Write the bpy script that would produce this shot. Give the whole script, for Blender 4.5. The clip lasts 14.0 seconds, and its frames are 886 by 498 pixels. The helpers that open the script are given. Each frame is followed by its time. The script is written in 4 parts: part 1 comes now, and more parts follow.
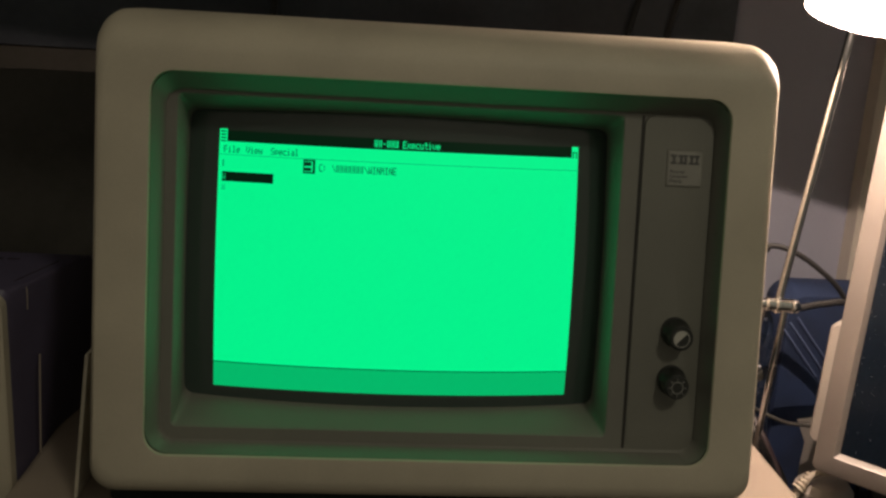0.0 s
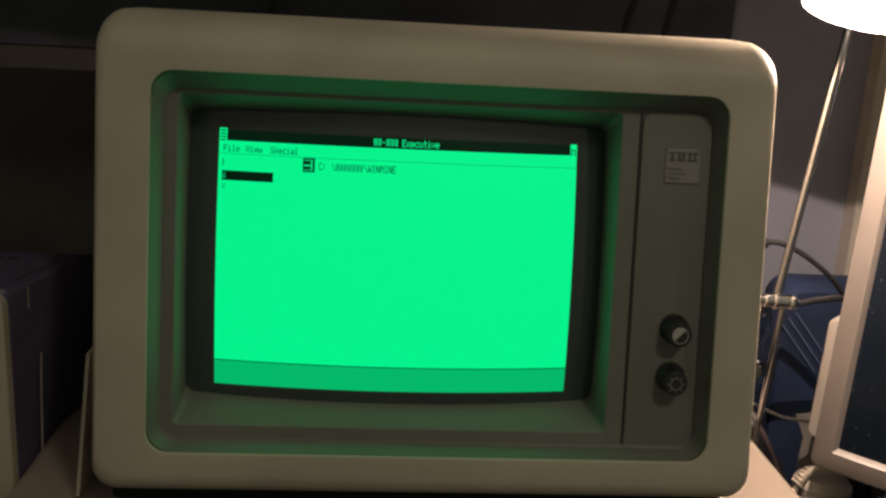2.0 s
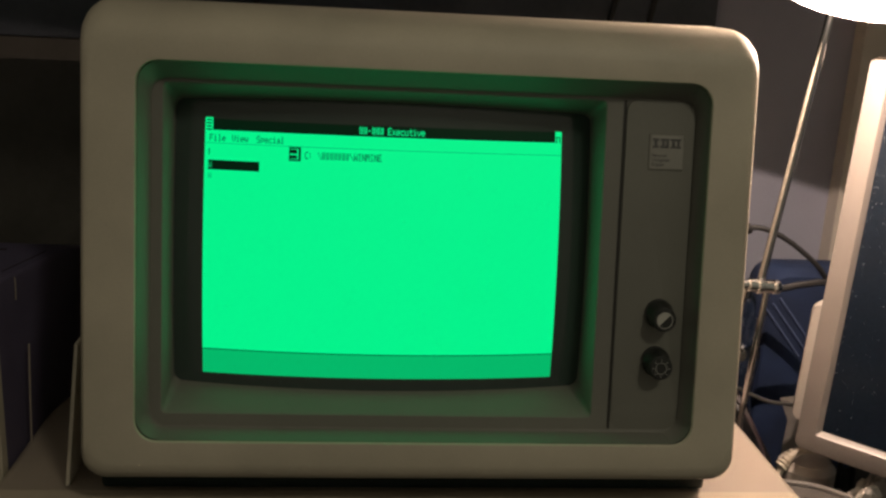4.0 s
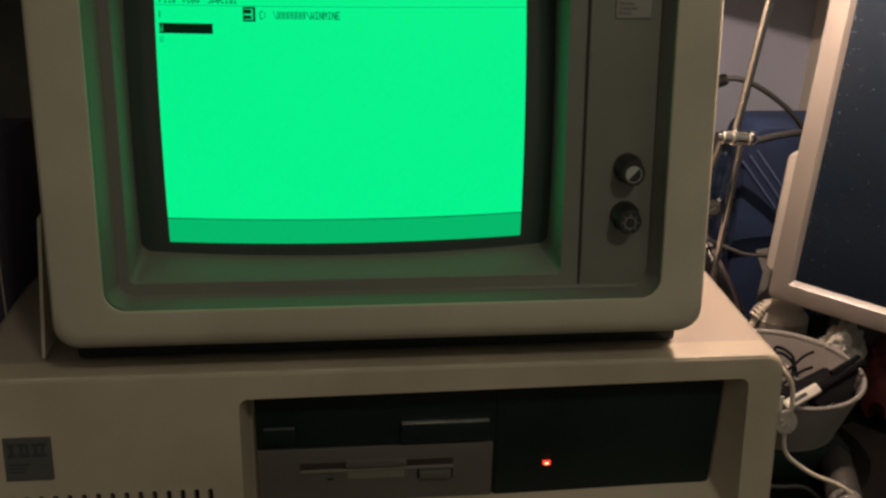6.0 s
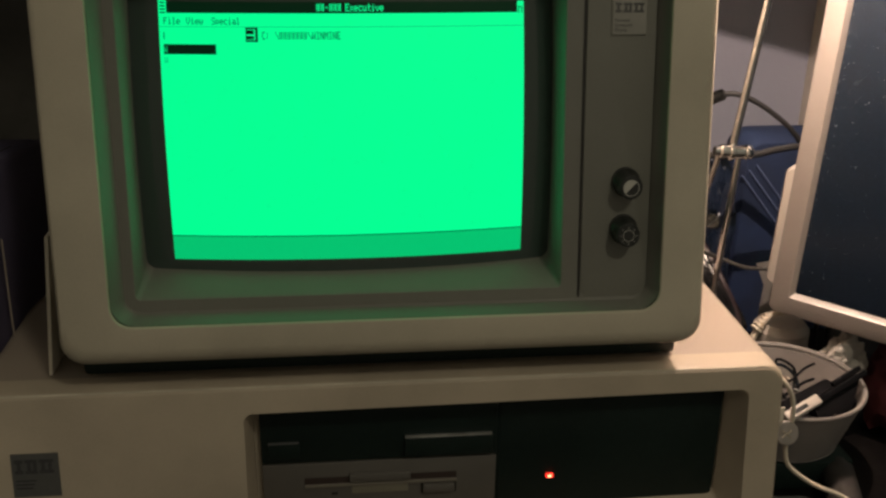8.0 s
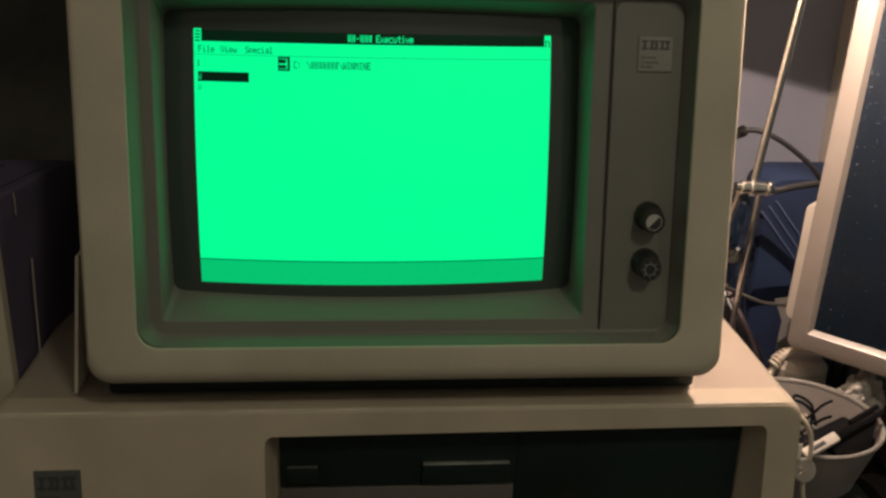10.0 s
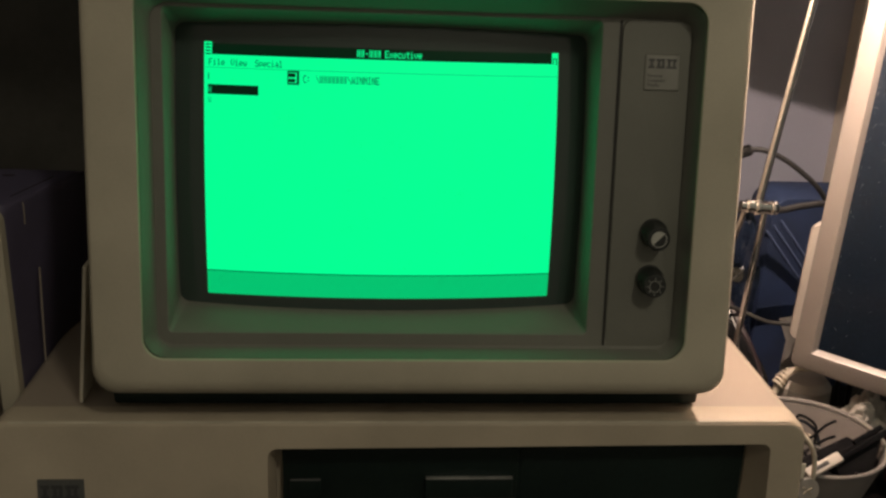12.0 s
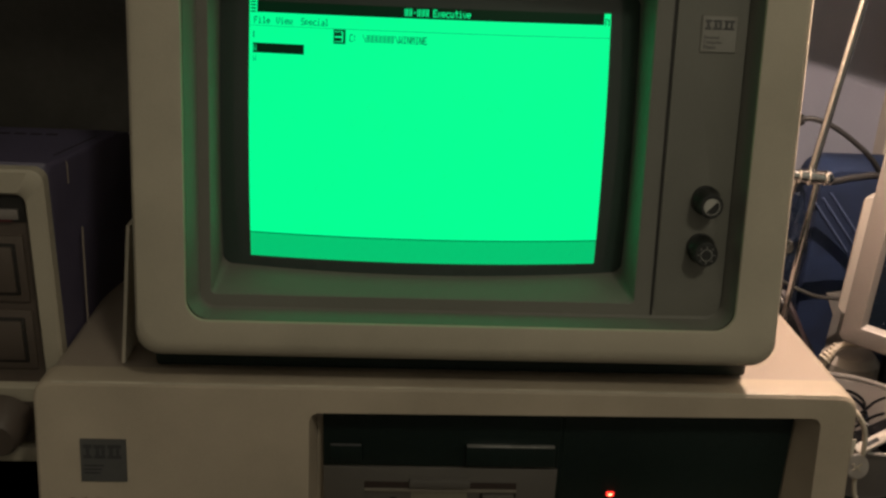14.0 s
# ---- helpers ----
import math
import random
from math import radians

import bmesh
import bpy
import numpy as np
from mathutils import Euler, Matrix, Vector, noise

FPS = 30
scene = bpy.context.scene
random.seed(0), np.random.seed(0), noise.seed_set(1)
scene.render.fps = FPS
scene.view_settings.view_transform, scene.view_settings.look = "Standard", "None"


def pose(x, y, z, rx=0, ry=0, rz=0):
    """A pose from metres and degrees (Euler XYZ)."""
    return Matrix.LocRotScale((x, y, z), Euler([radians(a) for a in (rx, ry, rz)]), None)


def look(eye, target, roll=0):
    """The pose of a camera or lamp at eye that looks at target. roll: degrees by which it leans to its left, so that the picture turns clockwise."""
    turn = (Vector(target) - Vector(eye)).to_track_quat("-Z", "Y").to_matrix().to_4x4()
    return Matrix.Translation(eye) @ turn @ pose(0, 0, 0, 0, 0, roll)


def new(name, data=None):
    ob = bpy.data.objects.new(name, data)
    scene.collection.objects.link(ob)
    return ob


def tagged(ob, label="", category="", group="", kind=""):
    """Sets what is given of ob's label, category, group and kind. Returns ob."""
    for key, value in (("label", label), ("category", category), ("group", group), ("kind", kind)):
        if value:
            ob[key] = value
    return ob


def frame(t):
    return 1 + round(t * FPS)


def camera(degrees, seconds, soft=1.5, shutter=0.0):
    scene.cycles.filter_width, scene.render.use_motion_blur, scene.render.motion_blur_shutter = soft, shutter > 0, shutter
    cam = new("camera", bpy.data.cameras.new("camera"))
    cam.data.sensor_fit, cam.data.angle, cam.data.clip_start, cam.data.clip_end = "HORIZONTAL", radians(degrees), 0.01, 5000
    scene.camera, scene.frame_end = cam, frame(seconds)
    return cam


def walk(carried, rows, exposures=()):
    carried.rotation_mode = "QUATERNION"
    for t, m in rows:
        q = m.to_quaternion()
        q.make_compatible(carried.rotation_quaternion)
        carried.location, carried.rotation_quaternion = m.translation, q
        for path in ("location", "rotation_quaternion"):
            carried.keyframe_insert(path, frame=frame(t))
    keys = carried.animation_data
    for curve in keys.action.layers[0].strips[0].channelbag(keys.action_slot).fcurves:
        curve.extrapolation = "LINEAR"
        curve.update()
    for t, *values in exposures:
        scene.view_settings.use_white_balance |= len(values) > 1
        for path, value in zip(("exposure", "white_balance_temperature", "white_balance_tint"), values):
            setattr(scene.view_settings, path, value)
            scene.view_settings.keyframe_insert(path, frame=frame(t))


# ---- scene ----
cam = camera(50.00, 14.0, soft=2.6)
PATH = [
    (0, (-0.04179, -0.49470, 0.44553), (0.03781, 0.46957, 0.19283), 3.516),
    (0.5, (-0.04351, -0.49515, 0.44745), (0.04126, 0.46718, 0.18913), 3.520),
    (1, (-0.04169, -0.49481, 0.44583), (0.04175, 0.46777, 0.18800), 3.415),
    (1.5, (-0.04094, -0.49634, 0.44788), (0.04021, 0.46635, 0.18972), 3.383),
    (2, (-0.04246, -0.49654, 0.44693), (0.03861, 0.46663, 0.19054), 3.314),
    (2.5, (-0.04214, -0.49699, 0.44595), (0.03959, 0.46626, 0.19010), 3.218),
    (3, (-0.04224, -0.49831, 0.44755), (0.04705, 0.46289, 0.18655), 3.342),
    (5.3, (-0.03773, -0.50101, 0.44607), (0.05821, 0.45541, 0.17028), 2.912),
    (5.5, (-0.03642, -0.50009, 0.44701), (0.05992, 0.44979, 0.14963), 2.588),
    (5.6, (-0.03805, -0.49413, 0.45561), (0.06340, 0.44434, 0.12550), 2.389),
    (5.7, (-0.03246, -0.49160, 0.45501), (0.06572, 0.43768, 0.09891), 1.996),
    (5.8, (-0.03400, -0.48852, 0.45127), (0.07537, 0.43001, 0.07133), 1.350),
    (5.9, (-0.03111, -0.49174, 0.44465), (0.07877, 0.42224, 0.05406), 1.632),
    (6, (-0.02742, -0.49595, 0.44107), (0.07775, 0.41585, 0.04414), 1.465),
    (6.5, (-0.02574, -0.50150, 0.44190), (0.07830, 0.40774, 0.03885), 1.078),
    (7, (-0.02529, -0.50306, 0.44027), (0.07754, 0.41074, 0.04734), 0.936),
    (9.5, (-0.03021, -0.50759, 0.44433), (0.05942, 0.41916, 0.07949), 1.289),
    (10, (-0.03254, -0.50981, 0.44542), (0.05408, 0.42186, 0.09261), 1.832),
    (10.5, (-0.03185, -0.51006, 0.44562), (0.05254, 0.42687, 0.10644), 2.026),
    (11, (-0.03012, -0.50916, 0.44365), (0.05340, 0.42869, 0.10681), 1.926),
    (11.5, (-0.03205, -0.51064, 0.44558), (0.05001, 0.42660, 0.10667), 2.327),
    (12, (-0.03363, -0.51253, 0.44549), (0.04842, 0.42528, 0.10818), 2.479),
    (12.5, (-0.03321, -0.51280, 0.44510), (0.05096, 0.42409, 0.10574), 2.705),
    (13, (-0.03829, -0.51798, 0.44370), (0.04449, 0.41807, 0.10169), 3.270),
    (13.5, (-0.04099, -0.51366, 0.43728), (0.03463, 0.41962, 0.08619), 3.488),
    (14, (-0.04222, -0.50442, 0.43611), (0.00885, 0.42556, 0.07208), 2.664),
]
walk(cam, [(t, look(eye, target, roll)) for t, eye, target, roll in PATH],
     [(0, -0.18), (3.2, -0.18), (5.5, -0.15), (6.05, -0.17), (6.4, -0.04), (9.5, 0.02), (14.0, 0.02)])

# ---- world and lights ----
world = bpy.data.worlds.new("world")
scene.world = world
world.use_nodes = True
world.node_tree.nodes["Background"].inputs[0].default_value = (0.9, 0.85, 0.8, 1)
world.node_tree.nodes["Background"].inputs[1].default_value = 0.004


def lamp_light(name, kind, m, power, colour, size):
    data = bpy.data.lights.new(name, kind)
    data.energy, data.color = power, colour
    if kind == "AREA":
        data.shape, data.size = "DISK", size
    else:
        data.shadow_soft_size = size
    ob = new(name, data)
    ob.matrix_world = m
    return ob


BULB = Vector((0.285, 0.120, 0.4565))
CEIL = Vector((0.45, -1.00, 1.38))
lamp_light("desk_bulb_light", "POINT", Matrix.Translation(BULB), 5.6, (1.0, 0.745, 0.59), 0.0005)
lamp_light("room_lamp_light", "POINT", Matrix.Translation(CEIL), 13.3, (1.0, 0.92, 0.715), 0.085)

# ---- materials ----


def mat(name, colour, rough=0.5, metal=0.0, grain=0.0, grain_size=300.0, stain=0.0, stain_size=12.0, bump=0.0,
        bump_size=900.0, coat=0.0, spec=0.5, transmission=0.0, alpha=1.0, second=None):
    """A procedural material: base colour with fine grain, broad stains and a fine relief."""
    m = bpy.data.materials.new(name)
    m.use_nodes = True
    nt = m.node_tree
    b = nt.nodes["Principled BSDF"]
    b.inputs["Roughness"].default_value, b.inputs["Metallic"].default_value = rough, metal
    b.inputs["Coat Weight"].default_value, b.inputs["Specular IOR Level"].default_value = coat, spec
    b.inputs["Transmission Weight"].default_value, b.inputs["Alpha"].default_value = transmission, alpha
    co = nt.nodes.new("ShaderNodeTexCoord")
    dark = [c * (1 - stain) for c in colour] if second is None else list(second)
    n1 = nt.nodes.new("ShaderNodeTexNoise")
    n1.inputs["Scale"].default_value, n1.inputs["Detail"].default_value = stain_size, 5
    nt.links.new(co.outputs["Object"], n1.inputs["Vector"])
    r1 = nt.nodes.new("ShaderNodeValToRGB")
    r1.color_ramp.elements[0].position, r1.color_ramp.elements[1].position = 0.35, 0.62
    r1.color_ramp.elements[0].color, r1.color_ramp.elements[1].color = (*dark, 1), (*colour, 1)
    nt.links.new(n1.outputs["Fac"], r1.inputs["Fac"])
    n2 = nt.nodes.new("ShaderNodeTexNoise")
    n2.inputs["Scale"].default_value, n2.inputs["Detail"].default_value = grain_size, 3
    nt.links.new(co.outputs["Object"], n2.inputs["Vector"])
    mr = nt.nodes.new("ShaderNodeMapRange")
    mr.inputs["To Min"].default_value, mr.inputs["To Max"].default_value = 1 - grain, 1 + grain
    nt.links.new(n2.outputs["Fac"], mr.inputs["Value"])
    mx = nt.nodes.new("ShaderNodeMix")
    mx.data_type, mx.blend_type = "RGBA", "MULTIPLY"
    mx.inputs["Factor"].default_value = 1
    nt.links.new(r1.outputs["Color"], mx.inputs["A"])
    nt.links.new(mr.outputs["Result"], mx.inputs["B"])
    nt.links.new(mx.outputs["Result"], b.inputs["Base Color"])
    rr = nt.nodes.new("ShaderNodeMapRange")
    rr.inputs["To Min"].default_value, rr.inputs["To Max"].default_value = max(0.02, rough - 0.08), min(1, rough + 0.08)
    nt.links.new(n1.outputs["Fac"], rr.inputs["Value"])
    nt.links.new(rr.outputs["Result"], b.inputs["Roughness"])
    if bump:
        n3 = nt.nodes.new("ShaderNodeTexNoise")
        n3.inputs["Scale"].default_value, n3.inputs["Detail"].default_value = bump_size, 2
        nt.links.new(co.outputs["Object"], n3.inputs["Vector"])
        bp = nt.nodes.new("ShaderNodeBump")
        bp.inputs["Strength"].default_value, bp.inputs["Distance"].default_value = bump, 0.0006
        nt.links.new(n3.outputs["Fac"], bp.inputs["Height"])
        nt.links.new(bp.outputs["Normal"], b.inputs["Normal"])
    return m


def glow(name, colour, strength):
    m = bpy.data.materials.new(name)
    m.use_nodes = True
    b = m.node_tree.nodes["Principled BSDF"]
    b.inputs["Base Color"].default_value = (0.004, 0.004, 0.004, 1)
    b.inputs["Roughness"].default_value = 0.3
    b.inputs["Specular IOR Level"].default_value = 0.15
    b.inputs["Emission Color"].default_value, b.inputs["Emission Strength"].default_value = (*colour, 1), strength
    return m


BEIGE = mat("beige_plastic", (0.50, 0.447, 0.350), 0.55, grain=0.06, grain_size=700, stain=0.15, stain_size=14, bump=0.25, bump_size=1400)
BEZEL = mat("taupe_plastic", (0.178, 0.175, 0.150), 0.55, grain=0.07, grain_size=900, stain=0.10, stain_size=14, bump=0.25, bump_size=1600)
CASE = mat("painted_steel", (0.36, 0.298, 0.245), 0.5, grain=0.05, grain_size=1200, stain=0.08, stain_size=7, bump=0.35, bump_size=1800)
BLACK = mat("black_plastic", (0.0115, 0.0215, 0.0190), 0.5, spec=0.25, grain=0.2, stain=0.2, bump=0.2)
KNOB = mat("knob_black", (0.017, 0.018, 0.017), 0.35, grain=0.2)
GREYDRV = mat("drive_grey", (0.128, 0.118, 0.106), 0.5, grain=0.06, grain_size=900, stain=0.1)
DARKSLOT = mat("dark_slot", (0.02, 0.018, 0.016), 0.6)
TUBE = mat("tube_glass", (0.040, 0.058, 0.051), 0.13, coat=0.5, spec=0.5)
GREEN = glow("phosphor_bright", (0.0, 1.0, 0.295), 1.0)
GREENDIM = glow("phosphor_dim", (0.0, 1.0, 0.295), 0.54)
GREENOFF = glow("phosphor_off", (0.0, 1.0, 0.3), 0.012)
GREENGREY = glow("phosphor_faint", (0.0, 1.0, 0.3), 0.13)
LEDRED = glow("led_red", (1.0, 0.035, 0.02), 2.2)
LEDCORE = glow("led_core", (1.0, 0.50, 0.22), 3.2)
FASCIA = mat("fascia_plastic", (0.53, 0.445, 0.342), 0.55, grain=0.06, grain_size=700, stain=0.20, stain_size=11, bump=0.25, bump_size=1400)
PLATE = mat("badge_plate", (0.27, 0.262, 0.235), 0.35, metal=0.3, grain=0.06)
PLATEDK = mat("badge_plate_dark", (0.155, 0.155, 0.15), 0.35, metal=0.5, grain=0.1)
INK = mat("badge_ink", (0.05, 0.05, 0.055), 0.5)
MARK = mat("white_print", (0.42, 0.41, 0.37), 0.5)
CHROME = mat("chrome", (0.58, 0.57, 0.58), 0.11, metal=1.0, grain=0.05, stain=0.15, stain_size=60)
BRIGHT = mat("bright_chrome", (0.86, 0.85, 0.84), 0.12, metal=1.0, stain=0.1, stain_size=80)
BLACKRUB = mat("black_rubber", (0.016, 0.016, 0.017), 0.5, grain=0.15)
GLOSSBLK = mat("glossy_black", (0.006, 0.006, 0.007), 0.22, spec=0.4, grain=0.15)
SILVER = mat("silver_plastic", (0.255, 0.226, 0.210), 0.38, metal=0.15, grain=0.05, grain_size=1500, stain=0.06, bump=0.1)
WHITEP = mat("white_plastic", (0.46, 0.42, 0.38), 0.5, grain=0.04, stain=0.08)
LCDGLASS = mat("lcd_panel", (0.006, 0.011, 0.020), 0.25, grain=0.3, grain_size=400, spec=0.22)
DUST = mat("dust_speck", (0.35, 0.36, 0.38), 0.9)
BLUE = mat("blue_fabric", (0.015, 0.033, 0.095), 0.85, grain=0.3, grain_size=1400, stain=0.35, stain_size=20, bump=0.5)
PIPING = mat("blue_piping", (0.075, 0.105, 0.21), 0.6, grain=0.15)
PURPLE = mat("dark_purple_paint", (0.095, 0.082, 0.135), 0.45, grain=0.15, grain_size=900, stain=0.3, stain_size=12, bump=0.3)
BROWNP = mat("brown_panel", (0.11, 0.085, 0.07), 0.5, grain=0.08, stain=0.15)
WALL = mat("wall_paint", (0.355, 0.37, 0.465), 0.8, grain=0.04, stain=0.10, stain_size=4, bump=0.3, bump_size=300)
TRIM = mat("trim_paint", (0.60, 0.56, 0.50), 0.6, grain=0.04, stain=0.12, stain_size=8, bump=0.2, bump_size=400)
ROOM = mat("room_paint", (0.82, 0.81, 0.79), 0.85, grain=0.04, stain=0.1, stain_size=3)
DESKW = mat("dark_desk", (0.008, 0.0072, 0.0072), 0.4, spec=0.06, grain=0.25, grain_size=90, stain=0.4, stain_size=10)
SHELFW = mat("dark_shelf", (0.072, 0.085, 0.108), 0.6, grain=0.2, grain_size=120, stain=0.3)
CARPET = mat("carpet", (0.20, 0.19, 0.18), 0.95, grain=0.3, grain_size=500, stain=0.2)
BUCKETM = mat("pale_tub", (0.225, 0.205, 0.195), 0.45, grain=0.03, stain=0.10, stain_size=30)
BAGM = mat("clear_bag", (0.50, 0.46, 0.42), 0.42, spec=0.35, transmission=0.2, grain=0.05, stain=0.05)
SLEEVE = mat("dark_blue_film", (0.012, 0.020, 0.042), 0.28, grain=0.2, stain=0.4, stain_size=40)
DISC = mat("clear_disc", (0.62, 0.58, 0.54), 0.3, transmission=0.65)
REDM = mat("red_cloth", (0.10, 0.011, 0.016), 0.85, grain=0.25, stain=0.3, bump=0.5)
MATTEBLK = mat("matte_black", (0.006, 0.006, 0.007), 0.75, spec=0.05, grain=0.2)
CREAM = mat("cream_cable", (0.62, 0.55, 0.45), 0.45, grain=0.04, stain=0.1)
GREYC = mat("grey_cable", (0.06, 0.058, 0.055), 0.45)
ORANGE = mat("tan_wire", (0.15, 0.11, 0.085), 0.5)
PINK = mat("pink_plastic", (0.022, 0.011, 0.014), 0.5)
BLUEP = mat("blue_plug", (0.03, 0.06, 0.35), 0.4)
PAPER = mat("paper", (0.50, 0.485, 0.46), 0.8, grain=0.03, stain=0.1, stain_size=40)
CARD = mat("beige_card", (0.74, 0.67, 0.56), 0.7, grain=0.05, stain=0.1)
SHADEIN = mat("shade_white_inside", (0.60, 0.58, 0.54), 0.6)
SHADEOUT = mat("shade_outside", (0.55, 0.53, 0.50), 0.35, metal=0.4)
BULBM = glow("bulb_glass", (1.0, 0.86, 0.70), 30.0)

# ---- mesh helpers ----


def mesh_of(bm, name, material, smooth=True):
    bmesh.ops.recalc_face_normals(bm, faces=bm.faces)
    me = bpy.data.meshes.new(name)
    bm.to_mesh(me)
    bm.free()
    me.materials.append(material)
    if smooth:
        me.polygons.foreach_set("use_smooth", [True] * len(me.polygons))
        me.set_sharp_from_angle(angle=radians(38))
    return me


def thing(name, label, category, at=(0, 0, 0), group="", kind=""):
    ob = new(name)
    ob.location = at
    ob.empty_display_size = 0.02
    return tagged(ob, label, category, group, kind)


def part(name, bm, material, parent=None, label="", m=None, smooth=True):
    """One mesh object under a thing or a part, given in world places."""
    ob = new(name, mesh_of(bm, name, material, smooth))
    if parent is not None:
        ob.parent = parent
        up = Matrix.Translation(parent.location) if parent.data is None else Matrix()
        ob.matrix_parent_inverse = up.inverted()
    if m is not None:
        ob.matrix_basis = m
    return tagged(ob, label)


def box(x0, x1, y0, y1, z0, z1, bevel=0.0, seg=2, bm=None):
    bm = bm or bmesh.new()
    r = bmesh.ops.create_cube(bm, size=1)
    for v in r["verts"]:
        v.co = Vector((x0 + (v.co.x + 0.5) * (x1 - x0), y0 + (v.co.y + 0.5) * (y1 - y0), z0 + (v.co.z + 0.5) * (z1 - z0)))
    if bevel:
        es = list({e for v in r["verts"] for e in v.link_edges})
        bmesh.ops.bevel(bm, geom=es, offset=bevel, segments=seg, profile=0.5, affect="EDGES")
    return bm


def cyl(a, b, r0, r1=None, n=20, bm=None, caps=True, bevel=0.0):
    bm = bm or bmesh.new()
    a, b = Vector(a), Vector(b)
    r1 = r0 if r1 is None else r1
    d = b - a
    q = d.to_track_quat("Z", "Y").to_matrix()
    rings = [(0, r0), (1, r1)]
    if bevel:
        f = bevel / d.length
        rings = [(0, r0 - bevel), (f, r0), (1 - f, r1), (1, r1 - bevel)]
    prev = None
    for f, r in rings:
        ring = [bm.verts.new(a + d * f + q @ Vector((math.cos(i * math.tau / n) * r, math.sin(i * math.tau / n) * r, 0))) for i in range(n)]
        if prev:
            for i in range(n):
                bm.faces.new((prev[i], prev[(i + 1) % n], ring[(i + 1) % n], ring[i]))
        elif caps:
            bm.faces.new(ring)
        prev = ring
    if caps:
        bm.faces.new(prev)
    return bm


def smooth_path(points, steps=10):
    pts = [Vector(p) for p in points]
    pts = [pts[0] * 2 - pts[1]] + pts + [pts[-1] * 2 - pts[-2]]
    out = []
    for i in range(1, len(pts) - 2):
        p0, p1, p2, p3 = pts[i - 1:i + 3]
        for k in range(steps):
            t = k / steps
            out.append(0.5 * ((2 * p1) + (p2 - p0) * t + (2 * p0 - 5 * p1 + 4 * p2 - p3) * t * t + (3 * p1 - p0 - 3 * p2 + p3) * t ** 3))
    return out + [pts[-2]]


def tube(points, r, n=8, steps=8, bm=None):
    """A cable along smoothed points."""
    bm = bm or bmesh.new()
    path = smooth_path(points, steps)
    prev = None
    up = Vector((0.3, 0.5, 0.8))
    for i, p in enumerate(path):
        d = (path[min(i + 1, len(path) - 1)] - path[max(i - 1, 0)]).normalized()
        s = d.cross(up).normalized()
        w = s.cross(d)
        ring = [bm.verts.new(p + (s * math.cos(k * math.tau / n) + w * math.sin(k * math.tau / n)) * r) for k in range(n)]
        if prev:
            for k in range(n):
                bm.faces.new((prev[k], prev[(k + 1) % n], ring[(k + 1) % n], ring[k]))
        else:
            bm.faces.new(ring)
        prev = ring
    bm.faces.new(prev)
    return bm


def rrect(x0, x1, z0, z1, r, n=6):
    """A rounded rectangle as (x, z) points, the same number for any size."""
    out = []
    for cx, cz, a0 in ((x1 - r, z1 - r, 0), (x0 + r, z1 - r, 90), (x0 + r, z0 + r, 180), (x1 - r, z0 + r, 270)):
        for k in range(n + 1):
            a = radians(a0 + 90 * k / n)
            out.append((cx + math.cos(a) * r, cz + math.sin(a) * r))
    return out


def loft(rings, shear=None, cap_first=False, cap_last=False, bm=None):
    """Rings of rounded rectangles (x0, x1, z0, z1, r, y), joined front to back."""
    bm = bm or bmesh.new()
    prev = None
    for i, (x0, x1, z0, z1, r, y) in enumerate(rings):
        ring = [bm.verts.new((x, y + (shear(z) if shear else 0), z)) for x, z in rrect(x0, x1, z0, z1, r)]
        n = len(ring)
        if prev:
            for k in range(n):
                bm.faces.new((prev[k], prev[(k + 1) % n], ring[(k + 1) % n], ring[k]))
        elif cap_first:
            bm.faces.new(ring)
        prev = ring
    if cap_last:
        bm.faces.new(prev)
    return bm


def turned(profile, centre, n=40, axis="Z", bm=None):
    """A surface of revolution about an upright axis: (radius, height) points."""
    bm = bm or bmesh.new()
    prev = None
    c = Vector(centre)
    for r, h in profile:
        ring = [bm.verts.new(c + Vector((math.cos(i * math.tau / n) * r, math.sin(i * math.tau / n) * r, h))) for i in range(n)]
        if prev:
            for i in range(n):
                bm.faces.new((prev[i], prev[(i + 1) % n], ring[(i + 1) % n], ring[i]))
        prev = ring
    return bm


def plate_holes(outer, holes, at, bm=None):
    """A flat face with holes in the x-z plane; at(x, z) gives y."""
    bm = bm or bmesh.new()
    edges = []
    for loop in [outer] + holes:
        vs = [bm.verts.new((x, at(x, z), z)) for x, z in loop]
        edges += [bm.edges.new((vs[i], vs[(i + 1) % len(vs)])) for i in range(len(vs))]
    bmesh.ops.triangle_fill(bm, edges=edges, use_beauty=True, use_dissolve=False, normal=(0, -1, 0))
    return bm


def text_bm(body, size, place, align="LEFT", bold=0.0):
    """Letters as a flat mesh; place(x, z) gives the spot in the world."""
    cu = bpy.data.curves.new("letters", "FONT")
    cu.body, cu.size, cu.align_x, cu.resolution_u = body, size, align, 3
    cu.offset = bold
    ob = bpy.data.objects.new("letters", cu)
    scene.collection.objects.link(ob)
    bpy.context.view_layer.update()
    me = ob.evaluated_get(bpy.context.evaluated_depsgraph_get()).to_mesh()
    bm = bmesh.new()
    bm.from_mesh(me)
    ob.evaluated_get(bpy.context.evaluated_depsgraph_get()).to_mesh_clear()
    bpy.data.objects.remove(ob)
    bpy.data.curves.remove(cu)
    for v in bm.verts:
        v.co = place(v.co.x, v.co.y)
    return bm


# ---- the room ----


def slab(name, x0, x1, y0, y1, z0, z1, material, label, category):
    ob = part(name, box(x0, x1, y0, y1, z0, z1), material, None, label, smooth=False)
    return tagged(ob, label, category, kind="structure")


